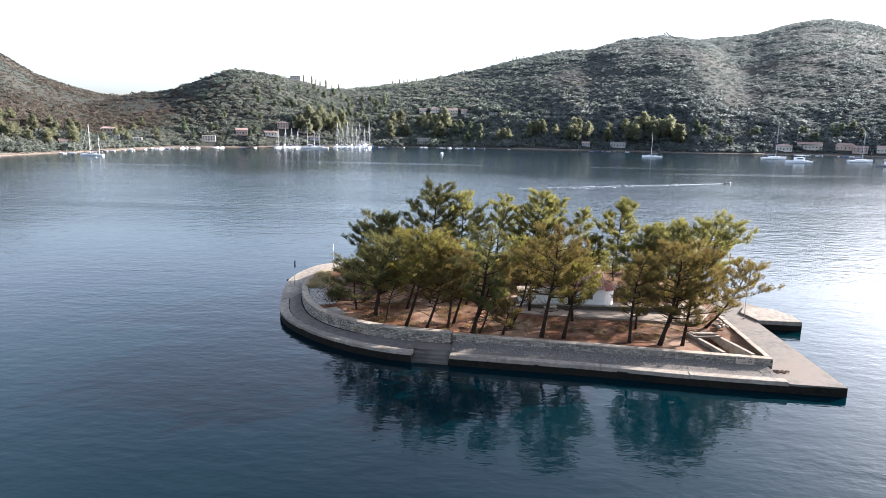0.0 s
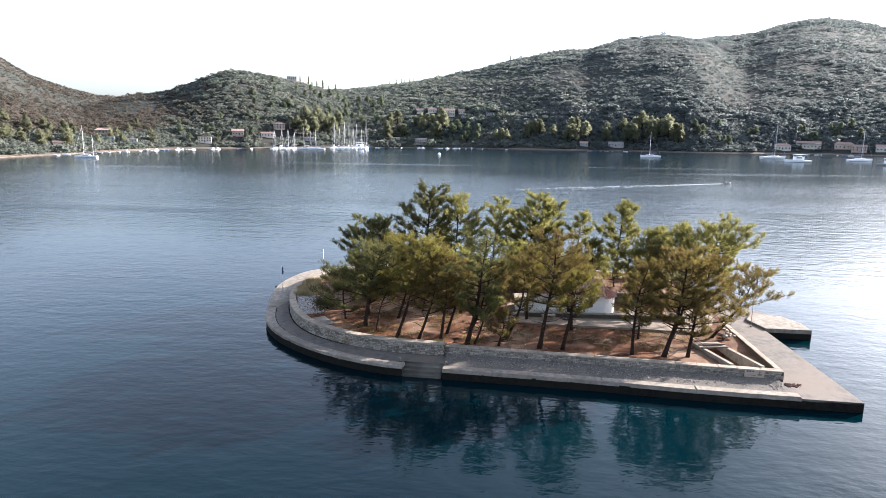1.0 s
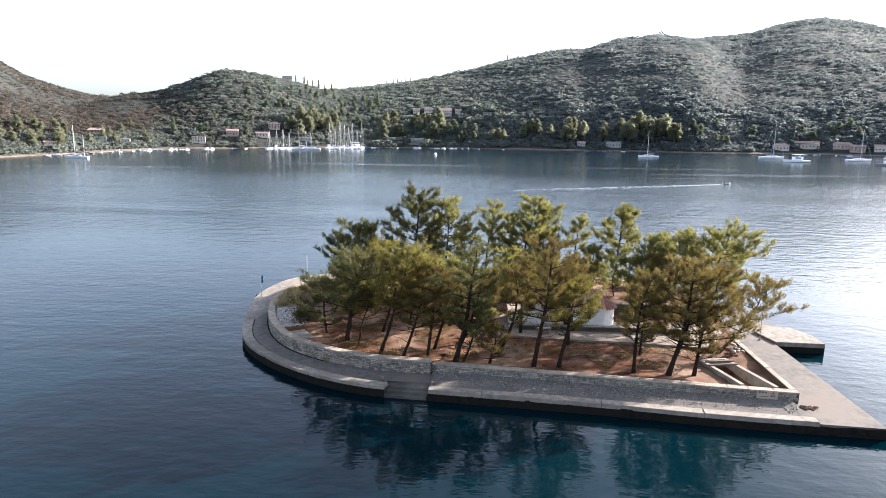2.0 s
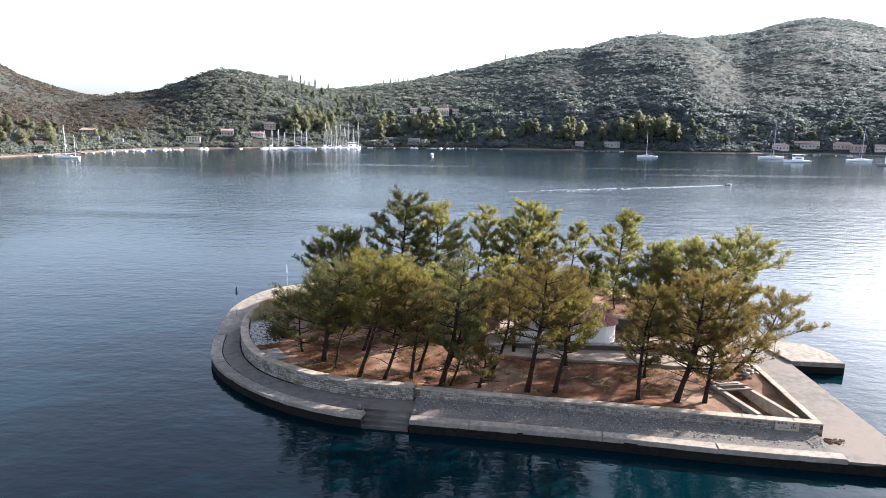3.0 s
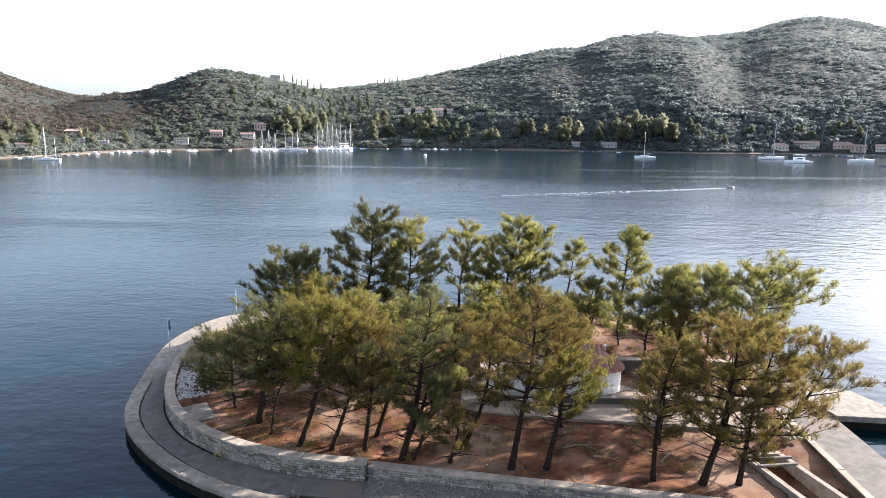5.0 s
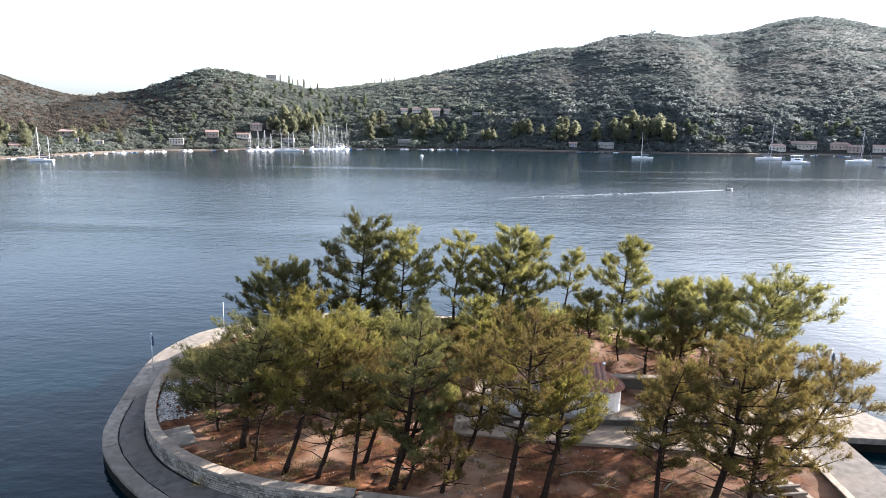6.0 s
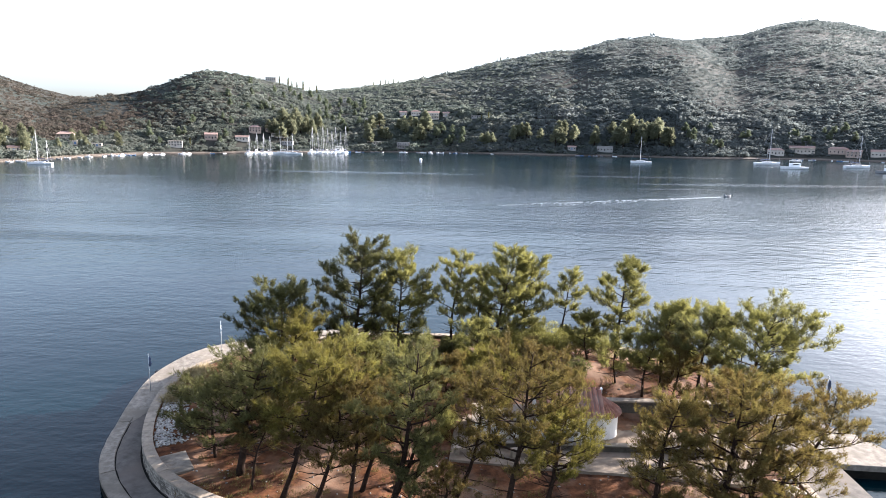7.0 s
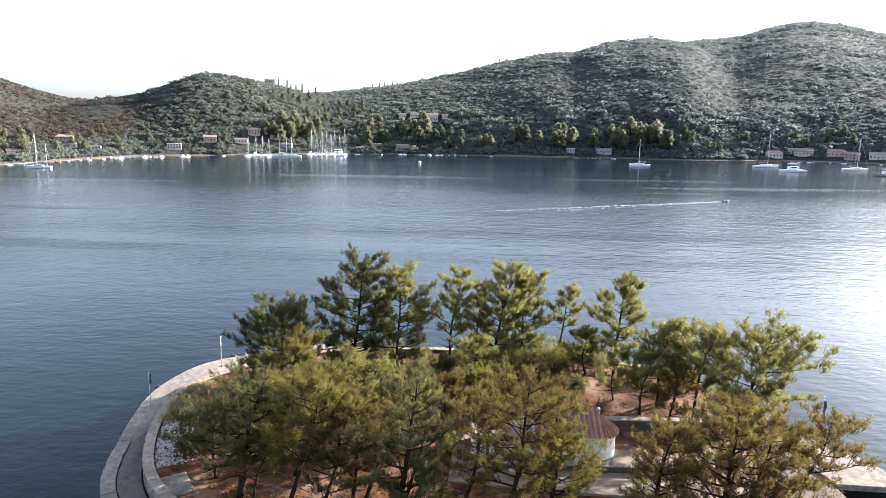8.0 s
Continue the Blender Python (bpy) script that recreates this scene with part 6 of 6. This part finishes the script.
# small boat under way and its wake
motorboat(87.6, 230.6, 2.6, 26, "small open motorboat crossing the bay ahead of its wake", BOAT_GREY, False)
FOAM = mat("foam", (0.14, 0.165, 0.18), (0.27, 0.29, 0.30), 2.0, 0.9, 0.3, 6)
rng = np.random.default_rng(21)
V, F = [], []
for arm in (-1, 1):
    for k in range(420):
        u = k / 420
        s = 2.0 + 82 * u
        if rng.uniform() < (0.3 if arm > 0 else 0.6) + 0.4 * u:
            continue
        off = arm * (0.25 + 0.03 * s) + rng.normal(0, 0.25 + 0.5 * u)
        cx, cy = 87.0 - s * math.cos(radians(26)) - off * math.sin(radians(26)), 230.3 - s * math.sin(radians(26)) + off * math.cos(radians(26))
        ln, w, h = rng.uniform(0.3, 0.9), rng.uniform(0.08, 0.28) * (1.2 - 0.6 * u), rng.uniform(0.02, 0.07) * (1.2 - 0.7 * u)
        a = radians(26 - arm * 5) + rng.normal(0, 0.15)
        ca, sa_ = math.cos(a), math.sin(a)
        b0 = len(V)
        for px, py, pz in ((-ln, 0, -0.01), (0, -w, 0.0), (ln, 0, -0.01), (0, w, 0.0), (0, 0, h + 0.02)):
            V.append((cx + px * ca - py * sa_, cy + px * sa_ + py * ca, pz))
        F += [(b0, b0 + 1, b0 + 4), (b0 + 1, b0 + 2, b0 + 4), (b0 + 2, b0 + 3, b0 + 4), (b0 + 3, b0, b0 + 4)]
tagged(mesh_from("wake_foam", V, F, FOAM), "thin white foam of the small boat's wake", "foam", kind="stuff")

# open joints of the walkway on the curved side
def joint(line, s0, s1, w0, w1, label):
    bm = bmesh.new()
    cum, prev = along(line), None
    for u in np.linspace(s0, s1, 60):
        x, y, a = point_on(line, u, cum)
        nx, ny = -math.sin(a), math.cos(a)
        row = [bm.verts.new((x - nx * w, y - ny * w, QUAY_Z + 0.006)) for w in (w0, w1 + 0.02 * math.sin(3 * u))]
        if prev:
            bm.faces.new((prev[0], row[0], row[1], prev[1]))
        prev = row
    bmesh.ops.recalc_face_normals(bm, faces=bm.faces[:])
    tagged(part("trim_joint", bm, ALGAE), label, "joint", kind="structure")


joint(EDGE_LEFT, 0.3, 23.4, 0.86, 0.93, "dark open joint between kerb and walkway")
joint(WALL_LEFT, 9.0, 23.5, -0.17, -0.05, "dark crack between walkway and parapet foot")

# fallen branches on the earth
DEADWOOD = mat("bleached_wood", (0.16, 0.13, 0.10), (0.30, 0.26, 0.21), 6.0, 0.9, 0.4, 20)
rng = np.random.default_rng(91)
for x, y, ln, tn in ((-9.5, 56.5, 2.6, 20), (-8.2, 57.4, 3.2, 8), (-11.8, 55.0, 1.6, 60), (-5.6, 58.2, 2.2, -15), (-1.4, 52.2, 1.8, 30), (2.2, 51.2, 1.5, -35), (7.6, 50.4, 2.1, 12), (8.8, 49.2, 1.4, -20), (12.4, 49.6, 1.7, 40), (-15.6, 66.6, 2.4, 35), (-16.6, 68.0, 1.8, 10), (-6.8, 64.0, 2.4, 5)):
    root = thing("fallen_branch", x, y, ground_z(x, y) + 0.04, tn)
    bm = bmesh.new()
    tube(bm, [(-ln / 2, 0, 0.02), (-ln * 0.1, 0.08 * ln, 0.06), (ln / 2, 0.02 * ln, 0.03)], [0.05, 0.035, 0.01], 6)
    part("stem", bm, DEADWOOD, root, smooth=True)
    for k in range(3):
        q = rng.uniform(-0.3, 0.4) * ln
        bm = bmesh.new()
        tube(bm, [(q, 0.06 * ln, 0.05), (q + rng.uniform(0.2, 0.6), rng.choice([-1, 1]) * rng.uniform(0.2, 0.6), rng.uniform(0.05, 0.25))], [0.02, 0.006], 4)
        part("twig", bm, DEADWOOD, root)
    tagged(root, "bleached fallen pine branch lying on the earth", "branch", "fallen branches")
